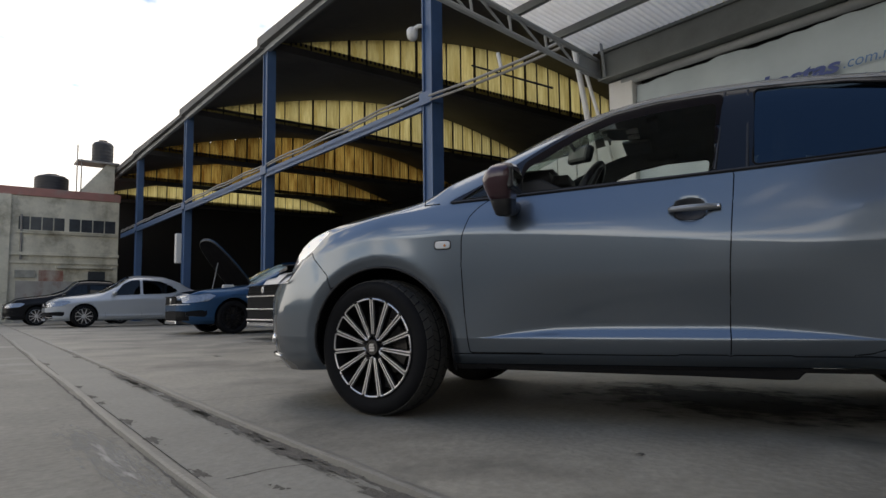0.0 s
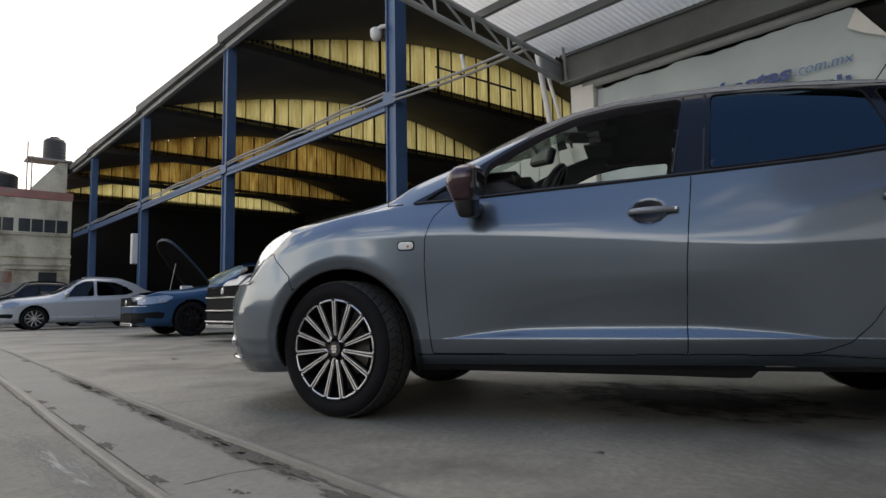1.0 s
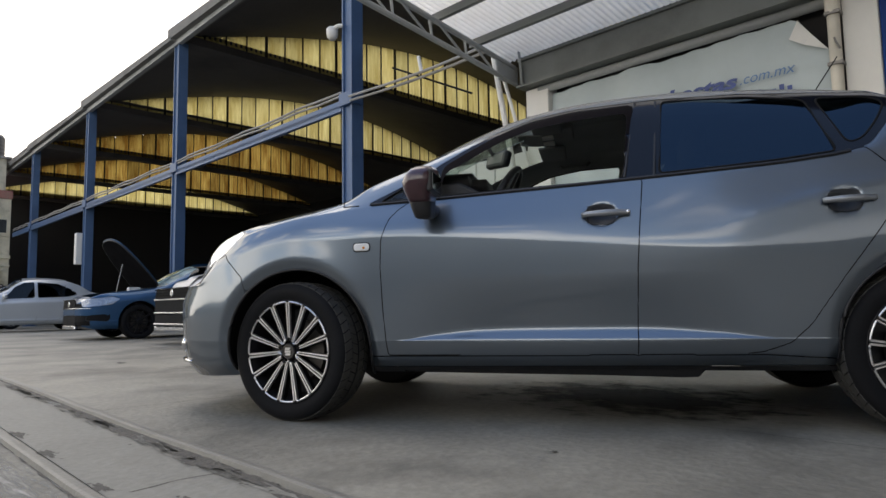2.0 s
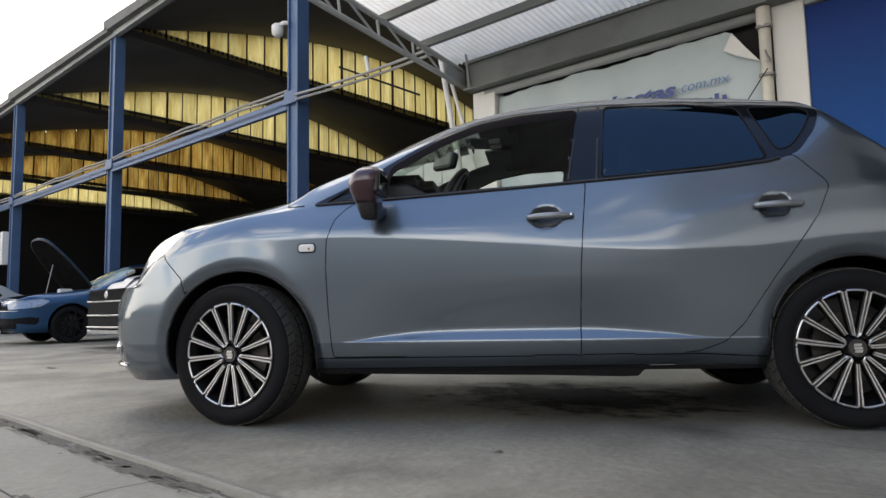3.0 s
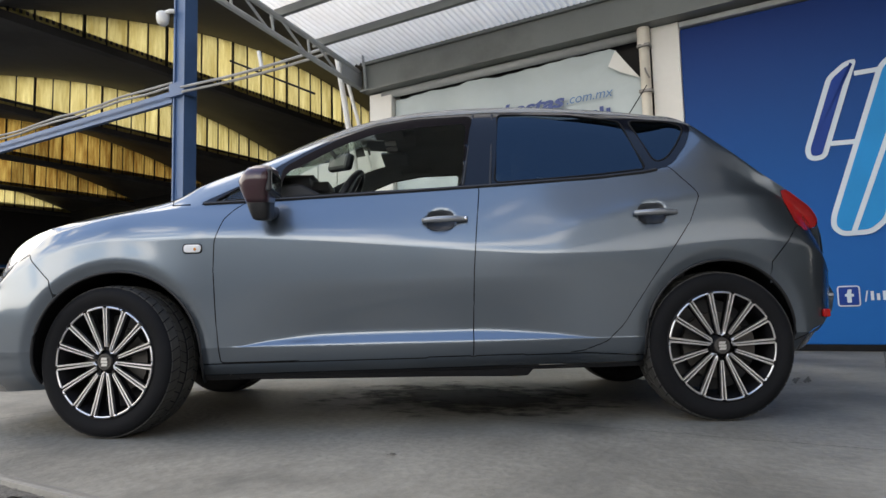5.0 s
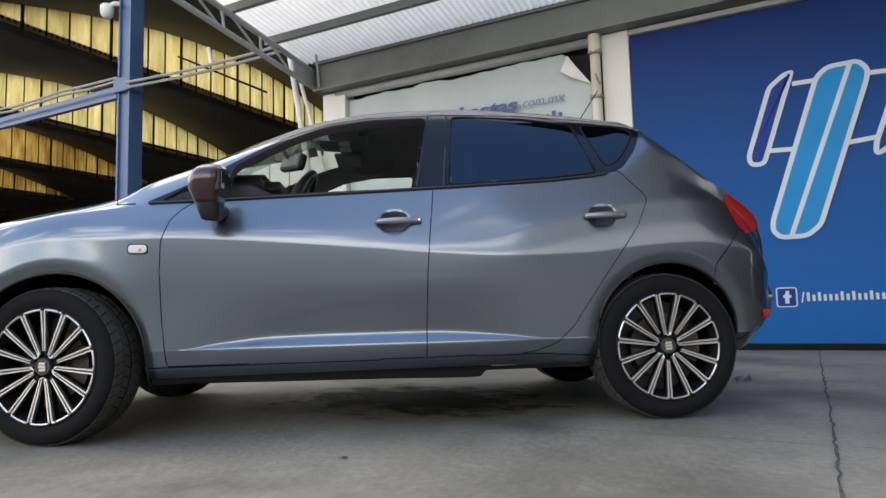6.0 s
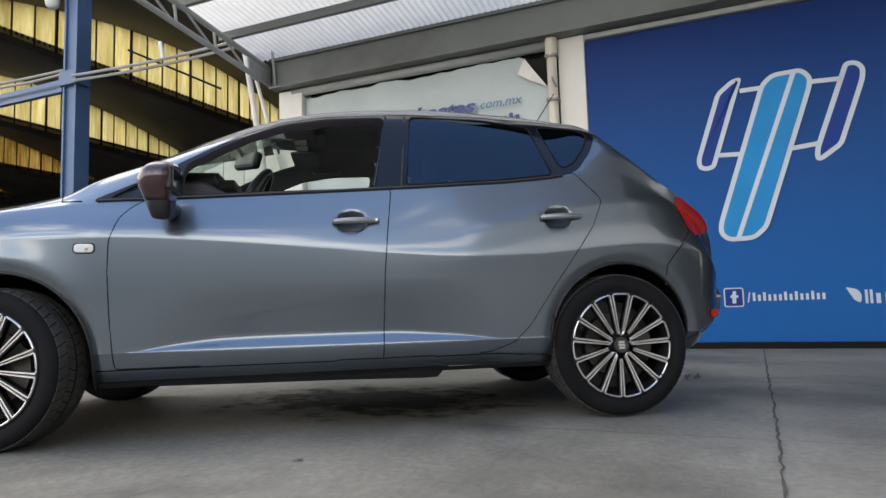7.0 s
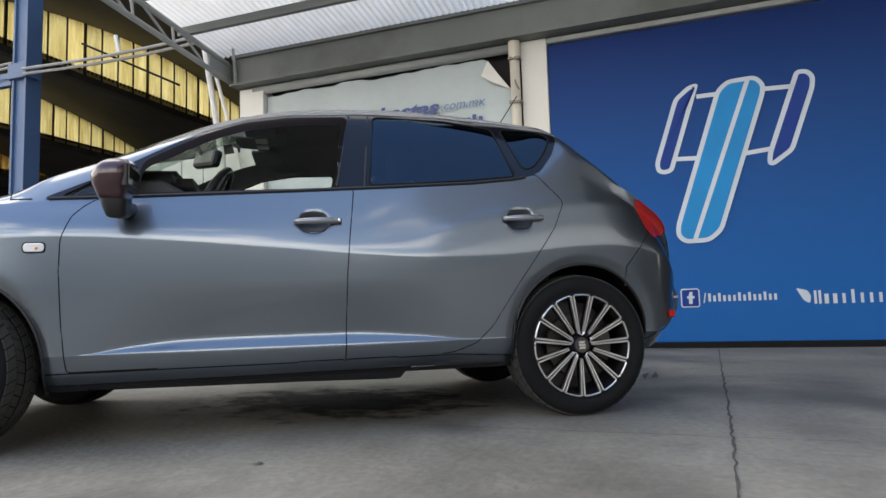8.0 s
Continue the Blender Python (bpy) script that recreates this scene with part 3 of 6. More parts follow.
class Shell:
    """A car's skin: ten lines run along it from the sill to the roof's middle."""

    def __init__(self, spec, step, sub):
        self.s = spec
        self.sub = sub
        x0, x1 = spec["x0"], spec["x1"]
        n = int((x1 - x0) / step)
        k = np.linspace(0, 1, n + 1)
        self.x = x0 + (x1 - x0) * (k - 0.04 * np.sin(math.tau * k) / 1.0)
        self.X = np.repeat(self.x[:, None], sum(sub) + 1, 1)
        self.S = np.concatenate([np.arange(c) / c + i for i, c in enumerate(sub)] + [[len(sub)]])
        self.Z, self.W = self.at(self.X[:, 0], self.S)

    def levels(self, x):
        s = self.s
        hw = s["half_width"] * s["plan"](x)
        z0, belt, top, rw = s["sill"](x), s["belt"](x), s["top"](x), s["roof_w"](x)
        sh, cr = s["shoulder"](x), s["crease"](x)
        rw = np.minimum(rw, hw * np.where(x > 1.5, 0.95, 0.86))
        zl = [z0, z0 + 0.066, 0.347 + 0 * x, 0.349 + cr, 0.60 + 0 * x, sh, belt, belt + (top - belt) * 0.80, top, top + s["crown"](x)]
        wl_ = [hw - 0.11, hw - 0.035, hw - 0.012, hw - 0.012 - 0.55 * cr, hw - 0.002, hw + 0.002, hw - 0.065 * s["tumble"](x), rw + (hw - 0.065 - rw) * 0.42, rw, 0 * x]
        for i in range(1, 9):
            lim = top - (9 - i) * 0.012
            zl[i] = np.maximum(np.minimum(zl[i], lim), zl[i - 1] + 0.006)
        zl[8] = np.maximum(zl[8], zl[7] + 0.006)
        return np.stack(zl, -1), np.stack(wl_, -1)

    def at(self, x, S):
        zl, wl_ = self.levels(np.asarray(x, float))
        k = np.arange(10)

        def ev(v):
            d = np.diff(v, axis=-1)
            m = np.zeros_like(v)
            m[..., 0], m[..., -1] = d[..., 0], d[..., -1]
            a, b = d[..., :-1], d[..., 1:]
            with np.errstate(divide="ignore", invalid="ignore"):
                m[..., 1:-1] = np.where(a * b > 0, 2 * a * b / (a + b), 0)
            i = np.clip(S.astype(int), 0, 8)
            t = S - i
            y0, y1, m0, m1 = v[..., i], v[..., i + 1], m[..., i], m[..., i + 1]
            return 0.3 * (y0 + (y1 - y0) * t) + 0.7 * ((2 * t**3 - 3 * t**2 + 1) * y0 + (t**3 - 2 * t**2 + t) * m0 + (-2 * t**3 + 3 * t**2) * y1 + (t**3 - t**2) * m1)
        Z, W = ev(zl), ev(wl_)
        if "sculpt" in self.s:
            xx = np.asarray(x, float)[:, None] + 0 * Z
            W = W + np.where(W > 0.3, self.s["sculpt"](xx, Z), 0)
        return Z, np.maximum(W, 0)

    def width_at(self, x, z):
        S = np.linspace(0, 8.6, 220)
        Z, W = self.at(x, S)
        return np.array([np.interp(zz, a, b) for zz, a, b in zip(np.atleast_1d(z), Z, W)])

    def regions(self, outlines, tops=()):
        """Splits the skin by outlines (name, polygon of x and z), first match first; the rest is 'body'."""
        X, Z = self.X.copy(), self.Z.copy()
        W = self.W.copy()
        P = np.stack([X, -W, Z], -1)
        du, dv = np.gradient(P, axis=0), np.gradient(P, axis=1)
        N = np.cross(du, dv)
        self.N = N / (np.linalg.norm(N, axis=-1, keepdims=True) + 1e-12)
        cx = (X[:-1, :-1] + X[1:, :-1] + X[1:, 1:] + X[:-1, 1:]) / 4
        cz = (Z[:-1, :-1] + Z[1:, :-1] + Z[1:, 1:] + Z[:-1, 1:]) / 4
        side = np.broadcast_to(((self.S[:-1] + self.S[1:]) / 2 < 8.0)[None, :], cx.shape)
        lab = np.full(cx.shape, -1)
        for i, (nm, poly) in enumerate(outlines):
            k = (lab < 0) & inside(poly, cx, cz) & side
            lab[k] = i
        outlines = list(outlines)
        sm = np.broadcast_to(((self.S[:-1] + self.S[1:]) / 2)[None, :], cx.shape)
        for nm, xa, xb in tops:
            lab[(sm > 8.12) & (cx > xa) & (cx < xb)] = len(outlines)
            outlines.append((nm, [(-9, -9), (-9, -8), (-8, -8)]))
        pad = np.full((lab.shape[0] + 2, lab.shape[1] + 2), -9)
        pad[1:-1, 1:-1] = lab
        corner = np.stack([pad[:-1, :-1], pad[1:, :-1], pad[:-1, 1:], pad[1:, 1:]])
        real = np.where(corner == -9, corner.max(0), corner)
        edge = real.min(0) != real.max(0)
        ex, ez = X[edge], Z[edge]
        d, bx, bz = nearest_on([p for _, p in outlines], ex, ez)
        ok = d < 0.03
        bx, bz = np.where(ok, bx, ex), np.where(ok, bz, ez)
        X[edge], Z[edge] = bx, bz
        W[edge] = np.where(ok, self.width_at(bx, bz), W[edge])
        self.lab, self.edge = lab, edge
        self.G = (X, Z, W, cx, cz)
        self.names = [n for n, _ in outlines]

    def mesh(self, want, side, gap=0.0022, inset=0.0):
        """A bmesh of the faces of the wanted regions on one side (-1: the car's left)."""
        X, Z, W, cx, cz = self.G
        ids = [self.names.index(w) if w != "body" else -1 for w in want]
        pick = np.isin(self.lab, ids)
        bm = bmesh.new()
        nx_, ny_, nz_ = [bm.verts.layers.float.new(k) for k in ("nx", "ny", "nz")]
        verts = {}
        acc = {}
        faces = np.argwhere(pick)
        for i, j in faces:
            for a, b in ((i, j), (i + 1, j), (i + 1, j + 1), (i, j + 1)):
                q = acc.setdefault((a, b), [0, 0.0, 0.0])
                q[0] += 1
                q[1] += cx[i, j]
                q[2] += cz[i, j]
        for (a, b), (n, sx, sz) in acc.items():
            x, z, w = X[a, b], Z[a, b], W[a, b]
            if self.edge[a, b] and gap:
                dx, dz = sx / n - x, sz / n - z
                q = math.hypot(dx, dz) or 1
                x, z = x + gap * dx / q, z + gap * dz / q
            v = verts[a, b] = bm.verts.new((x, side * max(w - inset, 0), z))
            n_ = self.N[a, b]
            v[nx_], v[ny_], v[nz_] = n_[0], -side * n_[1], n_[2]
        for i, j in faces:
            ring = [verts[i, j], verts[i + 1, j], verts[i + 1, j + 1], verts[i, j + 1]]
            try:
                bm.faces.new(ring if side < 0 else ring[::-1])
            except ValueError:
                pass
        return bm


def skin(name, bm, material, parent, label="", thick=0.0, inner=None):
    """A panel of the skin, shaded by the true slope of the surface."""
    ns = None
    lay = [bm.verts.layers.float.get(k) for k in ("nx", "ny", "nz")]
    if lay[0] and not thick:
        ns = [tuple(v[q] for q in lay) for v in bm.verts]
    ob = part(name, bm, [material, inner or M_DASH], parent, label, smooth="keep")
    if ns:
        ob.data.normals_split_custom_set_from_vertices(ns)
    if thick:
        s = ob.modifiers.new("thickness", "SOLIDIFY")
        s.thickness, s.offset, s.material_offset, s.material_offset_rim = thick, -1, 1, 1
    return ob


def wheel(parent, x, y, side, r=0.302, rim=0.226, style="twin", width=0.215, detail=True, steer=0.0, phase=0.0):
    """A wheel under parent, its outer face at y; side -1 looks to the car's left."""
    yc = y - side * 0.11
    hub = root("wheel", pose(x, yc, r, 0, 0, steer) @ pose(0, y - yc, 0, 0, 0, 0 if side < 0 else 180), "", "")
    for key in ("label", "category"):
        if key in hub:
            del hub[key]
    hub.parent = parent
    # local: outer face at y = 0 looking to -y, the tyre behind it
    prof = [(rim - 0.006, 0.012), (rim + 0.010, 0.006), (rim + 0.028, 0.0), (r - 0.022, 0.002), (r - 0.008, 0.012), (r - 0.002, 0.03), (r, 0.06),
            (r, width - 0.06), (r - 0.002, width - 0.03), (r - 0.01, width - 0.008), (r - 0.03, width), (rim, width - 0.01)]
    tyre = part("tyre", lathe(prof, 72 if detail else 32), M_BLACK, hub, smooth=True)
    if detail:
        # tread blocks: raised ribs cut by slanting grooves
        bm = bmesh.new()
        for k in range(46):
            a0 = k * math.tau / 46
            for (y0, y1, lean) in ((0.018, 0.058, 0.018), (0.066, 0.100, -0.012), (0.115, 0.149, 0.012), (0.157, 0.193, -0.018)):
                ring = []
                for rr in (r - 0.003, r + 0.0045):
                    for (yy, aa) in ((y0, a0), (y1, a0 + lean * 3), (y1, a0 + lean * 3 + 0.118), (y0, a0 + 0.118)):
                        rc = rr - (0.006 if yy in (0.018, 0.193) else 0)
                        ring.append(bm.verts.new((rc * math.cos(aa), yy, rc * math.sin(aa))))
                bm.faces.new(ring[4:])
                for q in range(4):
                    bm.faces.new((ring[q], ring[(q + 1) % 4], ring[4 + (q + 1) % 4], ring[4 + q]))
        part("tread", bm, M_TREAD, hub)
    barrel = [(rim - 0.004, 0.004), (rim - 0.006, 0.010), (rim - 0.02, 0.03), (rim - 0.03, 0.075), (rim - 0.035, width - 0.02)]
    part("rim", lathe(barrel, 72 if detail else 32), M_RIMDARK, hub, smooth=True)
    ring = [(rim - 0.006, 0.013), (rim - 0.005, 0.006), (rim - 0.002, 0.004), (rim + 0.001, 0.009)]
    part("rim_edge", lathe(ring, 72 if detail else 32), M_ALLOY if style not in ("black", "twin") else M_RIMDARK, hub, "machined bright rim edge" if style not in ("black", "twin") else "", smooth=True)
    part("disc", lathe([(0.06, 0.085), (0.135, 0.083), (0.137, 0.09), (0.137, 0.103), (0.06, 0.105)], 40), M_BRAKE, hub, "brake disc", smooth=False)
    part("backing", lathe([(0.0, 0.13), (rim - 0.035, 0.13)], 32), M_PLASTIC, hub)
    if detail:
        cal = prism([(0.085 * math.cos(a) , 0.085 * math.sin(a)) for a in np.linspace(-0.5, 0.5, 7)] + [(0.158 * math.cos(a), 0.158 * math.sin(a)) for a in np.linspace(0.5, -0.5, 7)], 0.06, "y", 0.06)
        part("brake_caliper", cal, M_BRAKE, hub)

    def bar(p0, p1, w0, w1, y0, y1, depth):
        """A tapering spoke bar from p0 to p1 in the wheel's plane."""
        bm_ = bmesh.new()
        a, b = Vector(p0), Vector(p1)
        d = (b - a).normalized()
        nrm = Vector((-d.y, d.x))
        fr, bk = [], []
        for p, w, yy in ((a, w0, y0), (b, w1, y1)):
            for s_ in (-1, 1):
                q = p + nrm * s_ * w / 2
                fr.append(bm_.verts.new((q.x, yy, q.y)))
                q2 = p + nrm * s_ * (w / 2 + 0.002)
                bk.append(bm_.verts.new((q2.x, yy + depth, q2.y)))
        for f in ((0, 1, 3, 2),):
            bm_.faces.new([fr[i] for i in f])
            bm_.faces.new([bk[i] for i in f][::-1])
        for i, j in ((0, 1), (1, 3), (3, 2), (2, 0)):
            bm_.faces.new((fr[i], fr[j], bk[j], bk[i]))
        return bm_
    if style == "twin":
        # five forked pairs and five single spokes, each of two bright bars with a dark groove
        R1 = rim - 0.010
        single = bmesh.new()
        backs = bmesh.new()

        def spoke(bm_f, bm_b, a_rim, a_hub, r_hub):
            for s_ in (-1, 1):
                p1 = (R1 * math.cos(a_rim + s_ * 0.032), R1 * math.sin(a_rim + s_ * 0.032))
                p0 = (r_hub * math.cos(a_hub + s_ * 0.0042 / r_hub), r_hub * math.sin(a_hub + s_ * 0.0042 / r_hub))
                join(bm_f, bar(p0, p1, 0.0040, 0.0066, 0.016, 0.005, 0.012))
            p1 = (R1 * math.cos(a_rim), R1 * math.sin(a_rim))
            p0 = (r_hub * math.cos(a_hub), r_hub * math.sin(a_hub))
            join(bm_b, bar(p0, p1, 0.010, 0.015, 0.026, 0.016, 0.03))
        st = math.tau / 15
        spoke(single, backs, 0.0, 0.0, 0.060)
        # bright arcs that close each window along the rim
        for s_ in (-1, 1):
            arc = [((R1 + 0.001) * math.cos(a_), 0.006, (R1 + 0.001) * math.sin(a_)) for a_ in np.linspace(s_ * 0.045, s_ * (st - 0.045), 9)]
            join(single, tube(arc, 0.0042, 6))
        fork, fback = bmesh.new(), bmesh.new()
        arc = [((R1 + 0.001) * math.cos(a_), 0.006, (R1 + 0.001) * math.sin(a_)) for a_ in np.linspace(-st / 2 + 0.045, st / 2 - 0.045, 9)]
        join(fork, tube(arc, 0.0042, 6))
        for s_ in (-1, 1):
            spoke(fork, fback, s_ * st / 2, s_ * 0.20, 0.049)
        join(fork, tube([(0.056, 0.0155, -0.0125), (0.047, 0.0155, -0.009), (0.0425, 0.016, 0.0), (0.047, 0.0155, 0.009), (0.056, 0.0155, 0.0125)], 0.0042, 6))
        sb, fb, sk, fk = [part("spoke", b_, m_, hub, "machined bright wheel spoke") for b_, m_ in ((single, M_ALLOY), (fork, M_ALLOY), (backs, M_RIMDARK), (fback, M_RIMDARK))]
        for ob in (sk, fk):
            ob.name = "spoke_back"
            del ob["label"]
        for k in range(5):
            a = k * math.tau / 5
            for ob, extra in ((sb, 0), (sk, 0), (fb, st * 1.5), (fk, st * 1.5)):
                m_ = pose(0, 0, 0, 0, -math.degrees(a + extra + math.radians(90 + phase)), 0)
                if k == 0:
                    ob.matrix_basis = m_
                else:
                    again(ob.name.split(".")[0], ob.data, hub, m_)
        part("hub", lathe([(0.0, 0.018), (0.034, 0.018), (0.036, 0.024), (0.046, 0.036), (0.050, 0.07)], 30), M_RIMDARK, hub, smooth=False)
        part("hub_cap", lathe([(0.0, 0.012), (0.0245, 0.012), (0.026, 0.009), (0.031, 0.009), (0.033, 0.013), (0.034, 0.022)], 30), M_BRAKE, hub, "black hub cap with a silver emblem")
        bm = prism([(-0.014, -0.017), (0.012, -0.017), (0.016, -0.007), (-0.010, -0.007)], 0.0035, "y", 0.0075)
        prism([(-0.015, -0.005), (0.015, -0.005), (0.015, 0.005), (-0.015, 0.005)], 0.0035, "y", 0.0075, bm)
        prism([(-0.016, 0.007), (0.010, 0.007), (0.014, 0.017), (-0.012, 0.017)], 0.0035, "y", 0.0075, bm)
        part("emblem", bm, M_ALLOY, hub, "silver emblem")
        for k in range(5):
            a = k * math.tau / 5 + 0.3
            part("wheel_bolt", lathe([(0.0, 0.024), (0.008, 0.024), (0.009, 0.034)], 6), M_RIMDARK, hub, m=pose(0.052 * math.cos(a), 0, 0.052 * math.sin(a)))
    else:
        n = 10 if style != "five" else 5
        for k in range(n):
            a = k * math.tau / n
            b_ = bar((0.05 * math.cos(a), 0.05 * math.sin(a)), ((rim - 0.01) * math.cos(a), (rim - 0.01) * math.sin(a)), 0.022, 0.024 if n == 10 else 0.06, 0.014, 0.008, 0.03)
            part("spoke", b_, M_RIMDARK if style == "black" else M_ALLOY, hub)
        part("hub_cap", lathe([(0.0, 0.008), (0.04, 0.010), (0.055, 0.02), (0.06, 0.05)], 20), M_RIMDARK if style == "black" else M_ALLOY, hub)
    return hub


def flat(v):
    return lambda x: v + 0 * np.asarray(x, float)


# ---- the grey hatchback ----
hatch = root("grey_hatchback", pose(0, 0.81, 0), "grey metallic five-door hatchback parked on the concrete, front window lowered", "car")
HATCH = dict(
    x0=-0.835, x1=3.085, half_width=0.846,
    plan=line((-0.835, 0.36), (-0.80, 0.49), (-0.72, 0.67), (-0.6, 0.81), (-0.45, 0.908), (-0.25, 0.968), (0.0, 0.993), (0.5, 1.0), (1.6, 1.003), (2.2, 0.996), (2.5, 0.985), (2.7, 0.955), (2.85, 0.903), (2.97, 0.825), (3.04, 0.735), (3.085, 0.61)),
    sill=line((-0.835, 0.25), (-0.78, 0.215), (-0.6, 0.172), (-0.35, 0.185), (0.0, 0.2), (0.45, 0.212), (1.5, 0.222), (2.3, 0.225), (2.75, 0.25), (2.9, 0.27), (3.0, 0.33), (3.085, 0.42)),
    belt=line((-0.835, 0.36), (-0.79, 0.45), (-0.7, 0.53), (-0.55, 0.66), (-0.4, 0.77), (-0.2, 0.85), (0.1, 0.905), (0.4, 0.928), (0.7, 0.945), (1.2, 0.966), (1.6, 0.985), (2.0, 1.008), (2.2, 1.03), (2.4, 1.04), (2.6, 1.0), (2.8, 0.915), (2.95, 0.82), (3.03, 0.66), (3.085, 0.54)),
    top=line((-0.835, 0.40), (-0.82, 0.45), (-0.79, 0.51), (-0.75, 0.56), (-0.70, 0.605), (-0.64, 0.66), (-0.55, 0.765), (-0.435, 0.846), (-0.32, 0.888), (-0.09, 0.938), (0.08, 0.968), (0.19, 0.992), (0.352, 1.073), (0.562, 1.166), (0.776, 1.265), (0.987, 1.342), (1.238, 1.393), (1.474, 1.41), (1.683, 1.412), (1.943, 1.396), (2.2, 1.370), (2.30, 1.351), (2.38, 1.331), (2.44, 1.297), (2.50, 1.238), (2.60, 1.137), (2.687, 1.053), (2.76, 1.0), (2.833, 0.95), (2.88, 0.924), (2.93, 0.899), (2.96, 0.878), (2.99, 0.85), (3.02, 0.78), (3.06, 0.63), (3.085, 0.585)),
    roof_w=line((-0.835, 0.3), (-0.6, 0.62), (-0.3, 0.66), (0.1, 0.66), (0.3, 0.62), (0.8, 0.545), (1.4, 0.52), (2.2, 0.54), (2.4, 0.60), (2.5, 0.66), (2.7, 0.735), (2.85, 0.735), (2.95, 0.69), (3.085, 0.54)),
    shoulder=line((-0.835, 0.42), (-0.6, 0.56), (-0.4, 0.68), (-0.2, 0.76), (0.0, 0.79), (0.43, 0.79), (0.82, 0.771), (1.23, 0.737), (1.5, 0.712), (1.8, 0.695), (2.1, 0.70), (2.4, 0.73), (2.6, 0.74), (2.8, 0.72), (2.95, 0.68), (3.085, 0.5)),
    crease=line((-0.835, 0.0), (0.47, 0.0), (0.66, 0.026), (0.85, 0.043), (1.1, 0.047), (1.46, 0.046), (1.75, 0.027), (1.98, 0.002), (3.085, 0.0)),
    tumble=line((-0.835, 1.0), (0.0, 0.75), (0.5, 1.0), (3.085, 1.0)),
    crown=line((-0.835, 0.035), (2.3, 0.035), (2.52, 0.085), (2.7, 0.075), (2.9, 0.045), (3.085, 0.03)),
)


def smooth(t):
    t = np.clip(t, 0, 1)
    return t * t * (3 - 2 * t)


def hatch_sculpt(x, z):
    """Rolled-in arch lips and the finger bowls behind the door handles."""
    d = 0 * x
    for cx_, cz_, r0 in ((0.012, 0.312, 0.350), (2.484, 0.325, 0.327)):
        r = np.hypot(x - cx_, z - cz_)
        q = (r0 + 0.040 - r) / 0.046
        d = d - 0.014 * (np.clip(q, -1, 1.1) + np.sqrt(np.clip(q, -1, 1.1) ** 2 + 0.03) - 0.015)
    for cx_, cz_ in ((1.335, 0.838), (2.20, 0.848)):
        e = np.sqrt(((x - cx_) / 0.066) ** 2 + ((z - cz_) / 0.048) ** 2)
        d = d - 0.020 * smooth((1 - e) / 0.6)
    # the bumpers tuck under towards the ground, the nose slopes back above them
    d = d - 0.045 * (np.clip((0.52 - z) / 0.3, 0, 1)) ** 1.6 * (0.3 * smooth((-0.22 - x) / 0.3) + smooth((x - 2.76) / 0.25))
    d = d - 0.035 * smooth((z - 0.45) / 0.22) * smooth((-0.42 - x) / 0.30)
    # the rear shoulder: a crisp line that sweeps up to the tail lamp, hollow above it
    # the wing and the bumper lean back above the wheel
    d = d - 0.036 * smooth((z - 0.45) / 0.38) * smooth((0.42 - x) / 0.40)
    ridge = np.interp(x, [1.6, 1.99, 2.21, 2.40, 2.59, 2.77, 2.95], [0.75, 0.836, 0.892, 0.924, 0.929, 0.915, 0.89])
    up = z - ridge
    d = d + 0.011 * np.exp(-np.abs(up) / np.where(up > 0, 0.06, 0.10)) * smooth((x - 1.65) / 0.5) * smooth((2.93 - x) / 0.25)
    return d


HATCH["sculpt"] = hatch_sculpt
hs = Shell(HATCH, 0.0110, [6, 6, 5, 10, 18, 18, 20, 26, 6, 8])
DEFLECTOR = rounded([(0.655, 0.956), (1.425, 0.982), (1.486, 1.327), (1.24, 1.318), (1.055, 1.288), (0.915, 1.234), (0.80, 1.174), (0.672, 1.098)], 0.03)
FRONT_GLASS = rounded([(0.655, 0.956), (1.425, 0.982), (1.458, 1.288), (1.24, 1.274), (1.062, 1.248), (0.916, 1.195), (0.798, 1.130), (0.685, 1.070)], 0.03)
REAR_GLASS = rounded([(1.565, 0.998), (1.76, 1.008), (2.0, 1.024), (2.205, 1.045), (2.135, 1.285), (1.92, 1.322), (1.60, 1.333)], 0.025)
QUARTER_GLASS = rounded([(2.245, 1.075), (2.30, 1.09), (2.36, 1.16), (2.41, 1.245), (2.34, 1.278), (2.17, 1.288)], 0.035)
MIRROR_GLASS = rounded([(0.40, 0.945), (0.63, 0.955), (0.635, 1.10)], 0.02)
WINDOW_FRAME = rounded([(0.33, 0.932), (0.7, 0.945), (1.2, 0.968), (1.6, 0.987), (2.0, 1.010), (2.22, 1.032), (2.32, 1.065), (2.40, 1.16), (2.44, 1.25), (2.38, 1.302), (2.15, 1.322), (1.92, 1.342), (1.6, 1.350), (1.24, 1.337), (1.055, 1.309), (0.91, 1.253), (0.79, 1.191), (0.666, 1.118), (0.56, 1.052)], 0.03)
ARCH_F = circle(0.012, 0.312, 0.350)
ARCH_R = circle(2.484, 0.325, 0.327)
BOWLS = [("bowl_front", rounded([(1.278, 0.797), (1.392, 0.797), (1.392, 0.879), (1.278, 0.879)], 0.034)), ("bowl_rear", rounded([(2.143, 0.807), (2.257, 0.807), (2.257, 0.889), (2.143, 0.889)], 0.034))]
FRONT_DOOR = rounded([(0.446, 0.287), (0.430, 0.47), (0.421, 0.655), (0.425, 0.771), (0.455, 0.864), (0.49, 0.905), (0.53, 0.935), (1.0, 0.96), (1.50, 0.985), (1.476, 0.764), (1.465, 0.628), (1.454, 0.289)], 0.012)
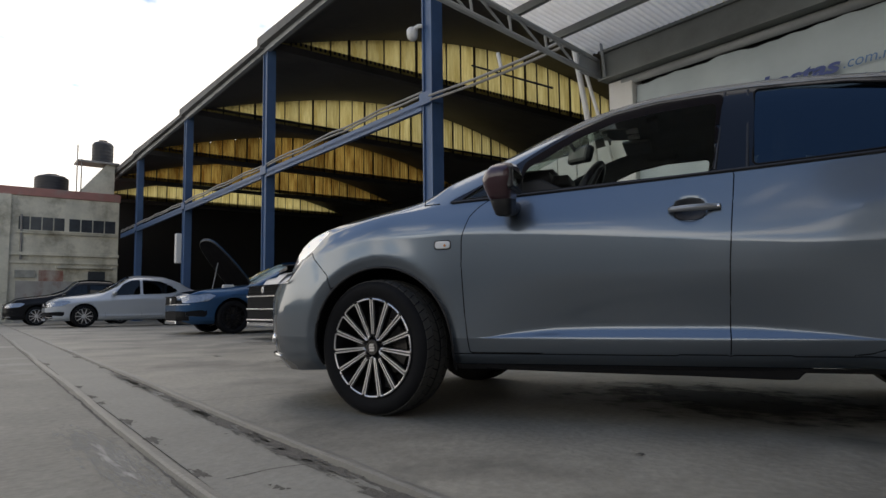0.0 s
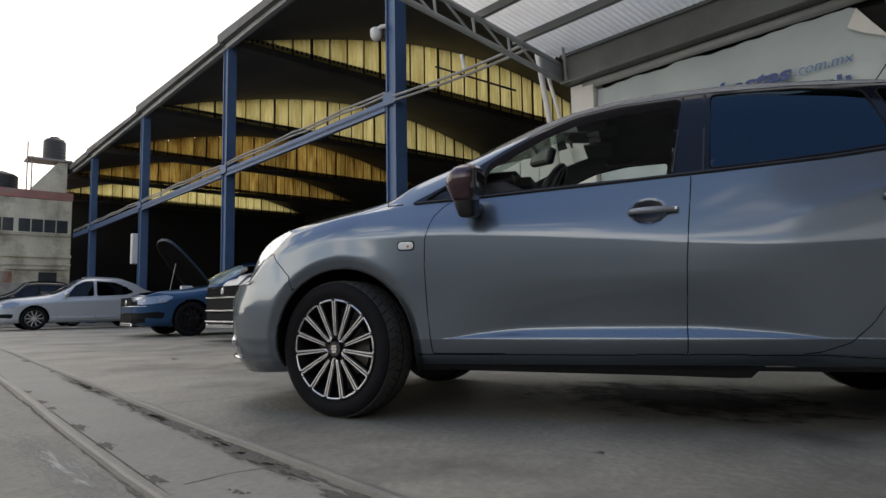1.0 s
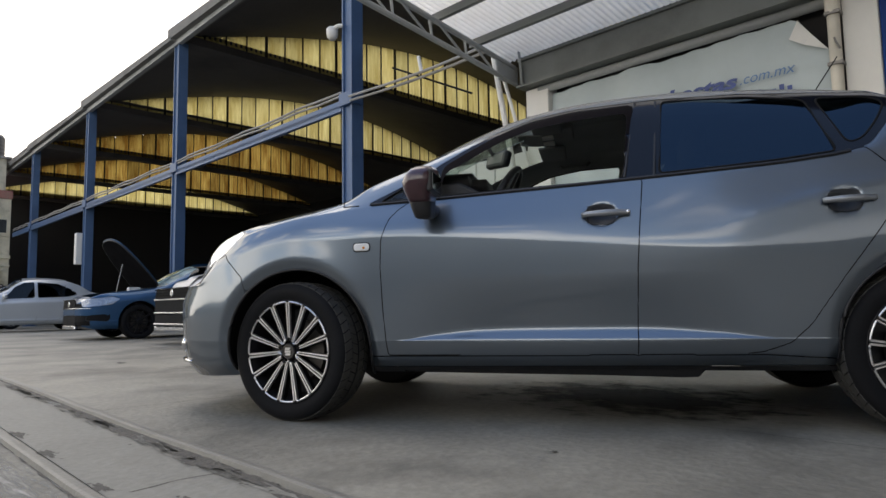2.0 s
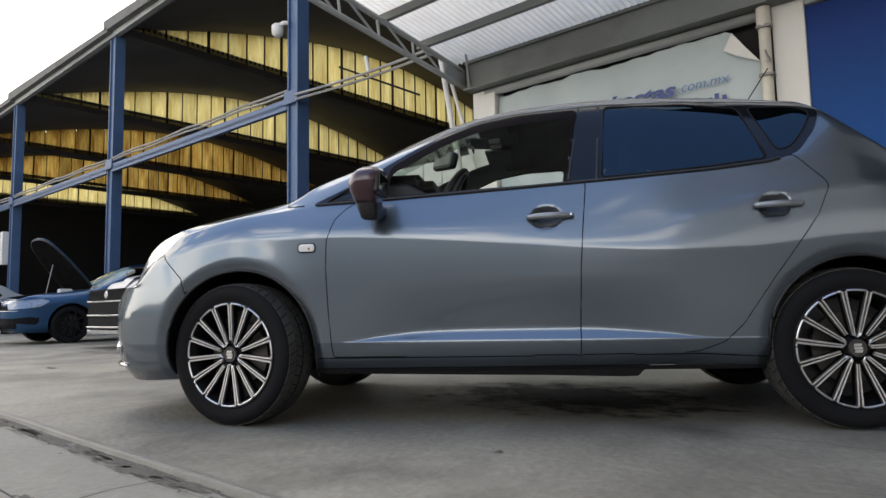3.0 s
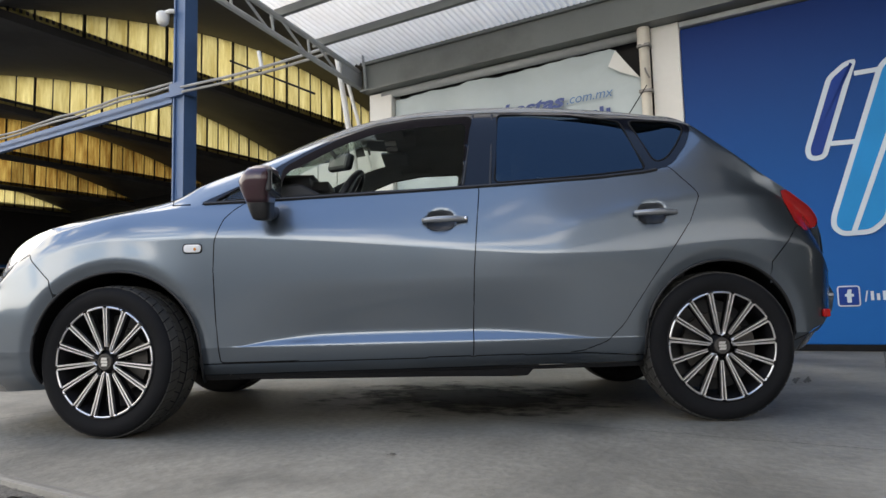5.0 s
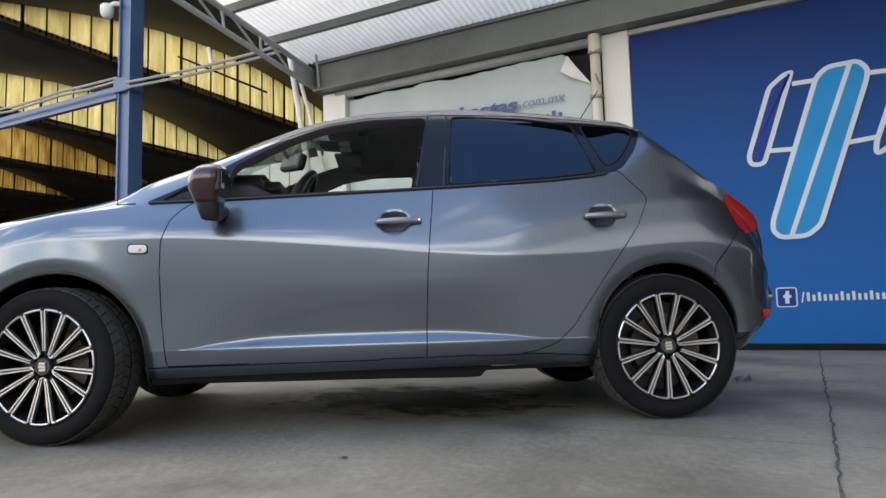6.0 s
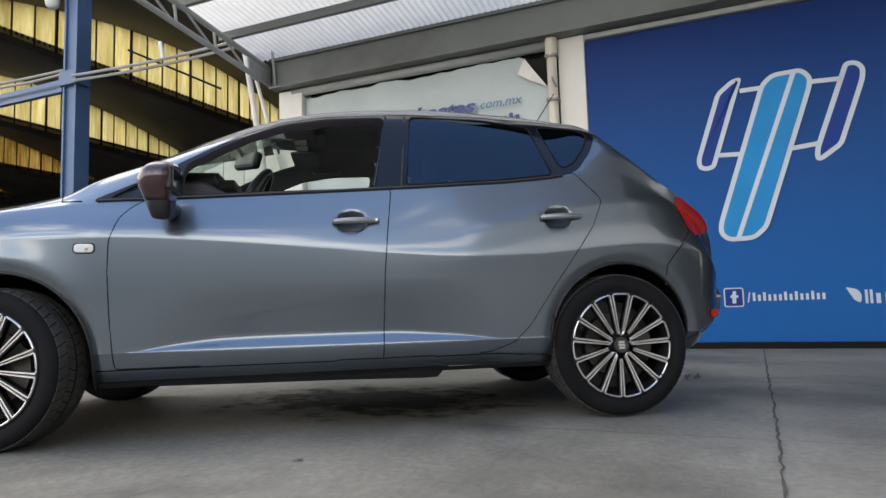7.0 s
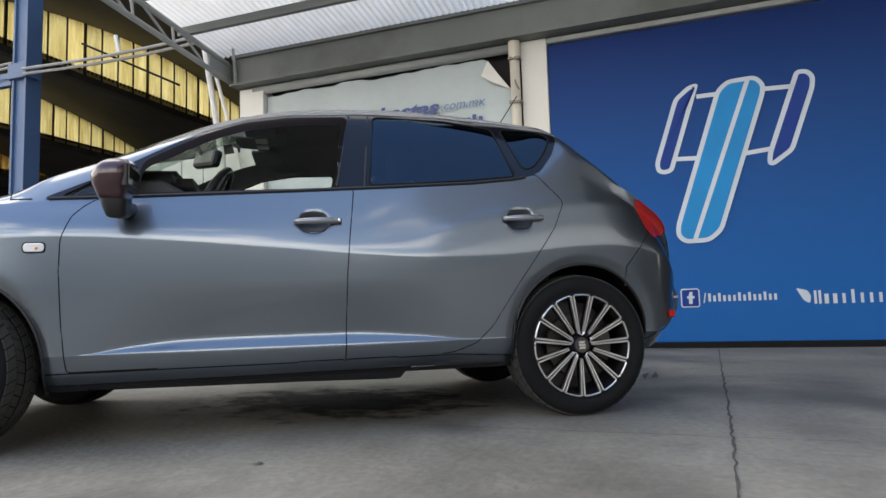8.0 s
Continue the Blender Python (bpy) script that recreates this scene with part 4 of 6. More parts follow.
REAR_DOOR = rounded([(1.454, 0.289), (1.465, 0.628), (1.476, 0.764), (1.50, 0.985), (2.0, 1.01), (2.24, 1.04), (2.30, 1.055), (2.399, 0.941), (2.404, 0.917), (2.357, 0.814), (2.184, 0.577), (2.061, 0.399), (1.99, 0.333), (1.90, 0.300), (1.831, 0.292)], 0.012)
SILL = [(0.30, 0.0), (2.20, 0.0), (2.20, 0.27), (1.9, 0.290), (1.83, 0.288), (1.454, 0.285), (0.446, 0.283), (0.30, 0.28)]
HEADLAMP = rounded([(-0.70, 0.61), (-0.60, 0.63), (-0.45, 0.715), (-0.37, 0.765), (-0.30, 0.85), (-0.36, 0.868), (-0.48, 0.815), (-0.58, 0.735)], 0.02)
FRONT_BUMPER = [(-0.95, 0.0), (-0.2, 0.0), (-0.2, 0.40), (-0.255, 0.633), (-0.37, 0.745), (-0.45, 0.71), (-0.60, 0.625), (-0.72, 0.60), (-0.95, 0.55)]
REAR_BUMPER = [(3.2, 0.0), (2.7, 0.0), (2.7, 0.45), (2.694, 0.638), (2.835, 0.790), (2.95, 0.79), (3.01, 0.80), (3.2, 0.80)]
REAR_LOWER = [(3.2, 0.0), (2.7, 0.0), (2.7, 0.27), (2.80, 0.30), (2.9, 0.36), (3.2, 0.42)]
TAIL_LAMP = rounded([(2.790, 0.952), (2.86, 0.945), (2.935, 0.905), (3.0, 0.865), (3.0, 0.80), (2.89, 0.772), (2.845, 0.80)], 0.015)
LOWER_SILL = [(0.30, 0.0), (2.20, 0.0), (2.20, 0.244), (0.30, 0.234)]
hs.regions([("arch", ARCH_F), ("arch_r", ARCH_R), *BOWLS, ("front_glass", FRONT_GLASS), ("deflector", DEFLECTOR), ("rear_glass", REAR_GLASS), ("quarter_glass", QUARTER_GLASS), ("mirror_glass", MIRROR_GLASS), ("window_frame", WINDOW_FRAME),
            ("headlamp", HEADLAMP), ("tail_lamp", TAIL_LAMP), ("front_door", FRONT_DOOR), ("rear_door", REAR_DOOR), ("lower_sill", LOWER_SILL), ("sill", SILL), ("front_bumper", FRONT_BUMPER), ("rear_lower", REAR_LOWER), ("rear_bumper", REAR_BUMPER)],
           tops=[("windscreen", 0.26, 1.06), ("rear_screen", 2.50, 2.86)])
body_bm = hs.mesh(["body"], -1)
join(body_bm, hs.mesh(["body"], 1))
bmesh.ops.remove_doubles(body_bm, verts=[v for v in body_bm.verts if abs(v.co.y) < 0.002], dist=0.003)
skin("body", body_bm, M_GREY, hatch)
for side in (-1, 1):
    fd = skin("front_door", hs.mesh(["front_door"], side), M_GREY, hatch)
    rd = skin("rear_door", hs.mesh(["rear_door"], side), M_GREY, hatch)
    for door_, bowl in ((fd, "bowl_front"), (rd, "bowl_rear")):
        skin("handle_bowl", hs.mesh([bowl], side, 0.0), M_BOWLSHADE, door_, "finger bowl behind the handle, darkened for its shade", 0)
    skin("window_frame", hs.mesh(["window_frame"], side, 0.0), M_GLOSSBLACK, hatch, "gloss black window surround", 0)
    if side > 0:
        skin("window_glass", hs.mesh(["front_glass", "deflector"], side, 0.0, 0.012), M_GLASS, fd, "clear side glass", 0)
    else:
        skin("wind_deflector", hs.mesh(["deflector"], side, 0.0, -0.004), M_DEFLECTOR, fd, "dark smoked wind deflector", 0)
    skin("window_glass", hs.mesh(["rear_glass"], side, -0.004, 0.004), M_GLASSTINT if side < 0 else M_GLASS, rd, "dark tinted side glass", 0)
    skin("quarter_window", hs.mesh(["quarter_glass"], side, -0.004, 0.004), M_GLASSTINT, hatch, "dark tinted quarter glass", 0)
    skin("corner_window", hs.mesh(["mirror_glass"], side, -0.004, 0.004), M_GLASS, hatch, "small clear corner glass", 0)
    for poly in (DEFLECTOR, REAR_GLASS, QUARTER_GLASS, MIRROR_GLASS):
        xs_, zs_ = np.array([q[0] for q in poly]), np.array([q[1] for q in poly])
        ws_ = hs.width_at(xs_, zs_)
        part("window_seal", tube([(x_, side * (w_ - 0.001), z_) for x_, z_, w_ in zip(xs_, zs_, ws_)], 0.0045, 6, closed=True), M_BLACK, hatch, smooth=True)
    for poly in (FRONT_DOOR, REAR_DOOR):
        path_ = []
        for q0, q1 in zip(poly, poly[1:] + poly[:1]):
            n_ = max(1, int(math.hypot(q1[0] - q0[0], q1[1] - q0[1]) / 0.012))
            path_ += [(q0[0] + (q1[0] - q0[0]) * k / n_, q0[1] + (q1[1] - q0[1]) * k / n_) for k in range(n_)]
        xs_, zs_ = np.array([q[0] for q in path_]), np.array([q[1] for q in path_])
        ws_ = hs.width_at(xs_, zs_)
        part("door_seal", tube([(x_, side * (w_ - 0.0105), z_) for x_, z_, w_ in zip(xs_, zs_, ws_)], 0.007, 6, closed=True), M_BLACK, hatch, smooth=True)
    skin("sill", hs.mesh(["sill"], side), M_GREY, hatch)
    skin("sill_skirt", hs.mesh(["lower_sill"], side, 0.0), M_PLASTIC, hatch, "black plastic sill skirt")
    skin("headlamp", hs.mesh(["headlamp"], side), M_LENS, hatch, "clear headlamp lens", 0)
    skin("headlamp_bowl", hs.mesh(["headlamp"], side, 0.0, 0.008), M_REFLECTOR, hatch, "bright headlamp reflector", 0)
    skin("tail_lamp", hs.mesh(["tail_lamp"], side), M_RED, hatch, "red tail lamp")
for name, reg, mat_ in (("front_bumper", "front_bumper", M_GREY), ("rear_bumper", "rear_bumper", M_GREY), ("rear_valance", "rear_lower", M_GREY)):
    for side in (-1, 1):
        skin(name, hs.mesh([reg], side), mat_, hatch)
ALL_PANELS = ["body", "front_door", "rear_door", "window_frame"]
for side in (-1, 1):
    bm = hs.mesh(ALL_PANELS, side, -0.002, 0.03)
    bmesh.ops.delete(bm, geom=[v for v in bm.verts if v.co.z < 0.80 or v.co.x < 0.3 or v.co.x > 2.75], context="VERTS")
    skin("inner_shell", bm, M_INTERIOR, hatch, "dark grey inner shell and roof lining", 0)
def arch_edge(cx_, cz_, r, a0, a1, count):
    """Angles along a wheel arch and the half width of the skin at its edge, faired."""
    a = np.radians(np.linspace(a0, a1, count + 1))
    w = hs.width_at(cx_ + (r + 0.005) * np.cos(a), cz_ + (r + 0.005) * np.sin(a))
    u = np.linspace(-1, 1, count + 1)
    return list(zip(a.tolist(), np.polyval(np.polyfit(u, w, 8), u).tolist()))


for side in (-1, 1):
    for (cx_, cz_, r_, a0, a1) in ((0.012, 0.312, 0.350, -18, 196), (2.484, 0.325, 0.327, -14, 192)):
        pts = [(cx_ + r_ * math.cos(a), side * (w_ - 0.003), cz_ + r_ * math.sin(a)) for a, w_ in arch_edge(cx_, cz_, r_, a0, a1, 60)]
        part("arch_lip", tube(pts, 0.0065, 8), M_PLASTIC, hatch, smooth=True)
for name in ("windscreen", "rear_screen"):
    bm = hs.mesh([name], -1, 0.0)
    join(bm, hs.mesh([name], 1, 0.0))
    skin(name, bm, M_GREENGLASS if name == "windscreen" else M_GLASSTINT, hatch, "curved clear windscreen" if name == "windscreen" else "dark tinted rear screen", 0)
for x, y, s, steer in ((0.0, -0.815, -1, -12.5), (0.0, 0.815, 1, -12.5), (2.469, -0.81, -1, 0), (2.469, 0.81, 1, 0)):
    wheel(hatch, x, y, s, steer=steer, phase=34 if x > 1 else 0)

# grey car: undertray, wheel wells, lamps, handles, mirrors, cabin
def well(cx_, cz_, r, a0, a1, side):
    """The liner runs inwards from the arch's edge."""
    bm = bmesh.new()
    rows_ = []
    for a, w_ in arch_edge(cx_, cz_, r, a0, a1, 30):
        w_ -= 0.006
        rows_.append([bm.verts.new((cx_ + q * math.cos(a), side * y_, cz_ + q * math.sin(a))) for y_, q in ((w_, r + 0.001), (w_ - 0.05, r + 0.008), (0.44, r + 0.008))])
    for k in range(30):
        for j in range(2):
            bm.faces.new((rows_[k][j], rows_[k + 1][j], rows_[k + 1][j + 1], rows_[k][j + 1]))
    bm.faces.new([q[2] for q in rows_])
    return part("wheel_arch_liner", bm, M_BLACK, hatch)


for side in (-1, 1):
    well(0.012, 0.312, 0.350, -10, 194, side)
    well(2.484, 0.325, 0.327, -4, 190, side)
bm = prism([(-0.52, 0.23), (-0.35, 0.20), (-0.35, 0.25), (0.42, 0.25), (0.46, 0.205), (1.68, 0.205), (1.72, 0.235), (2.06, 0.235), (2.12, 0.30), (2.82, 0.30), (2.86, 0.27), (2.95, 0.33), (2.8, 0.40), (-0.55, 0.40)], 1.24, "y", -0.62)
part("undertray", bm, M_PLASTIC, hatch)
bm = prism([(0.44, 0.25), (0.50, 0.212), (0.90, 0.207), (1.30, 0.203), (1.62, 0.196), (1.68, 0.198), (1.70, 0.22), (1.74, 0.25)], 0.40, "y", -0.745, bevel=0.004)
part("floor_panel", bm, M_BLACK, hatch, "black plastic underfloor panel")
part("exhaust_pipe", tube([(1.8, -0.1, 0.22), (2.1, -0.15, 0.2), (2.55, -0.25, 0.24), (2.98, -0.25, 0.26)], 0.025, 10), M_STEEL_RAIL, hatch)
part("axle_beam", tube([(2.3, -0.6, 0.27), (2.42, -0.3, 0.27), (2.42, 0.3, 0.27), (2.3, 0.6, 0.27)], 0.04, 8), M_BLACK, hatch)
# front face: grille, badge, lower intake, plate
bm = bmesh.new()
for k in range(6):
    box(-0.852, -0.82, -0.22, 0.22, 0.35 + 0.012 * k, 0.356 + 0.012 * k, 0, bm)
part("grille", bm, M_GLOSSBLACK, hatch, "black front grille")
part("nose_panel", prism([(-0.27, 0.262), (0.27, 0.262), (0.30, 0.33), (0.29, 0.39), (0.22, 0.43), (-0.22, 0.43), (-0.29, 0.39), (-0.30, 0.33)], 0.04, "x", -0.842, bevel=0.012), M_GREY, hatch)
part("air_intake", box(-0.845, -0.82, -0.30, 0.30, 0.29, 0.36, 0.006), M_PLASTIC, hatch)
bm = prism([(-0.55, 0.42), (0.55, 0.42), (0.58, 0.50), (0.52, 0.585), (-0.52, 0.585), (-0.58, 0.50)], -0.06, "x", 3.088, bevel=0.006)
part("tail_panel", bm, M_GREY, hatch)
for side in (-1, 1):
    xs_ = np.linspace(-0.80, -0.60, 9)
    ws_ = hs.width_at(xs_, 0.262 + 0 * xs_)
    bm = tube([(x_, side * (w_ + 0.004), 0.246) for x_, w_ in zip(xs_, ws_)], [0.010, 0.013, 0.014, 0.014, 0.013, 0.011, 0.009, 0.006, 0.003], 8)
    part("bumper_lip", bm, M_CHROME, hatch, "bright lip under the front bumper", smooth=True)
    bm = bmesh.new()
    bmesh.ops.create_uvsphere(bm, u_segments=16, v_segments=10, radius=0.036)
    part("fog_lamp", bm, M_CHROME, hatch, "round fog lamp", smooth=True, m=pose(-0.675, side * (float(hs.width_at(np.array([-0.675]), np.array([0.325]))[0]) - 0.006), 0.325) @ Matrix.Diagonal((0.5, 0.6, 1, 1)))
    # side repeater
    w = float(hs.width_at(np.array([0.34]), np.array([0.745]))[0])
    rim_ = rounded([(0.300, 0.724), (0.378, 0.724), (0.378, 0.764), (0.300, 0.764)], 0.016)
    part("repeater_rim", prism(rim_, 0.008, "y", side * (w + 0.001) - 0.004, bevel=0.001), M_BLACK, hatch)
    part("side_repeater", prism(rounded([(0.304, 0.728), (0.374, 0.728), (0.374, 0.760), (0.304, 0.760)], 0.014), 0.010, "y", side * (w + 0.003) - 0.005, bevel=0.003), M_REFLECTOR, hatch, "clear rounded side repeater lamp")
    bm = bmesh.new()
    bmesh.ops.create_uvsphere(bm, u_segments=12, v_segments=8, radius=0.006)
    part("repeater_bulb", bm, M_AMBER, hatch, "amber bulb", smooth=True, m=pose(0.350, side * (w + 0.007), 0.741))
    # lower red reflector
    part("rear_reflector", box(2.955, 2.985, side * 0.665 - 0.04, side * 0.665 + 0.04, 0.405, 0.44, 0.006), M_RED, hatch, "small red reflector")
    # door handles
    for (xa, xb, z) in ((1.262, 1.445, 0.840), (2.124, 2.300, 0.850)):
        w = float(hs.width_at(np.array([xa + 0.005]), np.array([z]))[0])
        pts = []
        rad = []
        for k in range(13):
            t = k / 12
            out = 0.012 + 0.022 * math.sin(math.pi * min(1, t * 1.15 + 0.02)) ** 0.6 if t < 0.86 else 0.014
            pts.append((xa + (xb - xa) * t, side * (w + out - 0.004), z - 0.002 + 0.004 * t))
            rad.append(0.0105 + 0.003 * math.sin(math.pi * t))
        bm = tube(pts, rad, 10)
        part("door_handle", bm, M_GREYTRIM, hatch, "grey door handle bar", smooth=True)
        if xa < 2 and side < 0:
            bm = bmesh.new()
            bmesh.ops.create_uvsphere(bm, u_segments=12, v_segments=8, radius=0.009)
            part("lock_cap", bm, M_CHROME, hatch, "round lock cap", smooth=True, m=pose(xb - 0.008, side * (w + 0.016), z + 0.002))
    # door mirror
    mir = new("door_mirror")
    mir.parent = hatch
    def housing(rings, n=28):
        """A closed hull through rounded-box rings: centre x and y, half lengths, height."""
        bm_ = bmesh.new()
        loops = []
        for cx_, cy_, rx_, ry_, z_ in rings:
            loop = []
            for k in range(n):
                a = k * math.tau / n
                c_, s_ = math.cos(a), math.sin(a)
                px = rx_ * math.copysign(abs(c_) ** 0.62, c_)
                py = ry_ * math.copysign(abs(s_) ** 0.62, s_)
                loop.append(bm_.verts.new((cx_ + min(px, 0.93 * rx_), side * (cy_ + py), z_ - 0.10 * py)))
            loops.append(loop)
        for l0, l1 in zip(loops[:-1], loops[1:]):
            for k in range(n):
                bm_.faces.new((l0[k], l0[(k + 1) % n], l1[(k + 1) % n], l1[k]))
        bm_.faces.new(loops[0])
        bm_.faces.new(loops[-1][::-1])
        return bm_
    bm = housing([(0.636, 0.942, 0.047, 0.070, 0.905), (0.634, 0.946, 0.052, 0.080, 0.925), (0.632, 0.950, 0.060, 0.094, 0.953), (0.634, 0.950, 0.067, 0.104, 0.984), (0.641, 0.950, 0.062, 0.102, 1.012), (0.648, 0.950, 0.050, 0.092, 1.033), (0.653, 0.950, 0.034, 0.070, 1.045), (0.656, 0.950, 0.012, 0.026, 1.050)])
    part("mirror_cap", bm, M_MIRROR, mir, "glossy burgundy mirror cap", smooth=True)
    bm = housing([(0.645, 0.930, 0.026, 0.046, 0.840), (0.643, 0.930, 0.035, 0.056, 0.847), (0.640, 0.934, 0.041, 0.062, 0.872), (0.637, 0.941, 0.0465, 0.0695, 0.904), (0.637, 0.945, 0.042, 0.064, 0.920)])
    join(bm, tube([(0.640, side * 0.93, 0.868), (0.645, side * 0.86, 0.876), (0.655, side * 0.77, 0.895)], [0.030, 0.028, 0.026], 12))
    part("mirror_foot", bm, M_PLASTIC, mir, "black mirror foot", smooth=True)
    part("mirror_bezel", box(0.676, 0.6985, side * 0.95 - 0.086, side * 0.95 + 0.086, 0.935, 1.022, 0.008), M_PLASTIC, mir, "black frame of the mirror")
    bm = box(0.694, 0.7005, side * 0.95 - 0.074, side * 0.95 + 0.074, 0.946, 1.012, 0.002)
    part("mirror_glass", bm, M_DARKMIRROR, mir, "mirror glass darkened to stand for a dark reflection")
    # window channel strips and B pillar trim lines
    for xa, xb, dx in ((1.432, 1.494, 0.012), (1.545, 1.578, 0.008)):
        wa = float(hs.width_at(np.array([xa]), np.array([0.995]))[0])
        wb = float(hs.width_at(np.array([xb]), np.array([1.335]))[0])
        part("window_seal", tube([(xa, side * (wa + 0.003), 0.99), ((xa + xb) / 2, side * ((wa + wb) / 2 + 0.008), 1.165), (xb, side * (wb + 0.003), 1.335)], 0.006, 6), M_PLASTIC, hatch)
    pts = []
    for x in np.linspace(0.36, 2.25, 34):
        z = float(np.interp(x, [0.33, 0.7, 1.2, 1.6, 2.0, 2.22, 2.32], [0.935, 0.948, 0.970, 0.989, 1.012, 1.034, 1.06]))
        pts.append((x, side * (float(hs.width_at(np.array([x]), np.array([z]))[0]) + 0.002), z))
    part("belt_seal", tube(pts, 0.007, 6), M_PLASTIC, hatch, "black rubber belt seal")

for side in (-1, 1):
    pts = [(x_, side * (float(hs.width_at(np.array([x_]), np.array([z_]))[0]) + 0.0005), z_) for x_, z_ in ((0.195, 0.985), (0.205, 0.965), (0.222, 0.935), (0.30, 0.935))]
    part("wing_seam", tube(pts, 0.003, 6), M_BLACK, hatch)
part("antenna", tube([(2.33, 0, 1.42), (2.50, 0, 1.676)], 0.003, 6), M_BLACK, hatch)
# cabin
bm = prism([(0.25, 0.55), (0.95, 0.55), (0.98, 0.72), (0.86, 0.965), (0.74, 1.03), (0.55, 1.03), (0.28, 0.95)], 1.36, "y", -0.68, bevel=0.01)
part("dashboard", bm, M_DASH, hatch)
bm = bmesh.new()
bmesh.ops.create_cube(bm, size=1.0)
bmesh.ops.bevel(bm, geom=bm.edges[:], offset=0.25, segments=4, affect="EDGES")
part("instrument_cowl", bm, M_DASH, hatch, smooth=True, m=pose(0.69, -0.38, 1.045) @ Matrix.Diagonal((0.27, 0.42, 0.13, 1)))
steer_m = pose(0.88, -0.38, 0.97, 0, -62, 0)
st = new("steering_wheel")
st.parent, st.matrix_basis = hatch, steer_m
part("steering_rim", tube([(0.185 * math.cos(a), 0.185 * math.sin(a), 0) for a in np.linspace(0, math.tau, 40)[:-1]], 0.016, 10, closed=True), M_PLASTIC, st, smooth=True)
part("steering_boss", lathe([(0, 0.03), (0.06, 0.03), (0.075, 0.0), (0.05, -0.1), (0, -0.1)], 20, "z"), M_PLASTIC, st)
for a in (0, 180, 270):
    part("steering_spoke", tube([(0.05 * math.cos(radians(a)), 0.05 * math.sin(radians(a)), 0), (0.18 * math.cos(radians(a)), 0.18 * math.sin(radians(a)), 0)], 0.014, 6), M_PLASTIC, st)
rv = new("rear_view_mirror")
rv.parent = hatch
part("mirror_body", box(-0.025, 0.025, -0.13, 0.13, -0.045, 0.045, 0.02), M_PLASTIC, rv, m=pose(0.82, -0.02, 1.27, 8, 12, 32))
part("mirror_stem", tube([(0.80, 0, 1.29), (0.76, 0, 1.35)], 0.012, 6), M_PLASTIC, rv)
bm = prism([(0.92, 1.395), (1.22, 1.42), (1.22, 1.39), (1.05, 1.36), (0.93, 1.37)], 0.24, "y", -0.12, bevel=0.006)
part("roof_console", bm, M_INTERIOR, hatch, "grey roof console with reading lamps")
for y_ in (-0.06, 0.06):
    part("reading_lamp", box(1.06, 1.12, y_ - 0.03, y_ + 0.03, 1.355, 1.37, 0.004), M_WHITE, hatch)
for y_ in (-0.31, 0.31):
    part("sun_visor", box(1.02, 1.17, y_ - 0.15, y_ + 0.15, 1.352, 1.37, 0.008), M_INTERIOR, hatch, m=pose(0, 0, 0.0))
for y_ in (-0.37, 0.37):
    seat = new("front_seat")
    seat.parent = hatch
    part("seat_cushion", box(0.98, 1.48, y_ - 0.24, y_ + 0.24, 0.42, 0.60, 0.05), M_INTERIOR, seat, smooth=True)
    part("seat_back", prism([(1.42, 0.52), (1.58, 0.50), (1.80, 1.06), (1.70, 1.10), (1.60, 1.02)], 0.46, "y", y_ - 0.23, bevel=0.03), M_INTERIOR, seat)
    part("headrest", box(1.70, 1.80, y_ - 0.13, y_ + 0.13, 1.10, 1.27, 0.035), M_INTERIOR, seat, smooth=True)
part("rear_bench", prism([(1.95, 0.45), (2.35, 0.45), (2.55, 1.02), (2.44, 1.06), (2.30, 0.66), (1.95, 0.62)], 1.26, "y", -0.63, bevel=0.02), M_INTERIOR, hatch)
part("cabin_floor", box(0.3, 2.4, -0.66, 0.66, 0.27, 0.30), M_DASH, hatch)
for side in (-1, 1):
    part("door_card", prism([(0.50, 0.30), (1.44, 0.30), (1.48, 0.95), (0.60, 0.92)], 0.04, "y", side * 0.755 - 0.02), M_DASH, hatch)
    part("door_card", prism([(1.50, 0.30), (2.02, 0.32), (2.34, 0.90), (2.24, 0.98), (1.52, 0.97)], 0.04, "y", side * 0.755 - 0.02), M_DASH, hatch)
    part("grab_handle", tube([(1.12, side * 0.56, 1.34), (1.14, side * 0.54, 1.315), (1.28, side * 0.54, 1.325), (1.30, side * 0.56, 1.35)], 0.011, 6), M_INTERIOR, hatch)

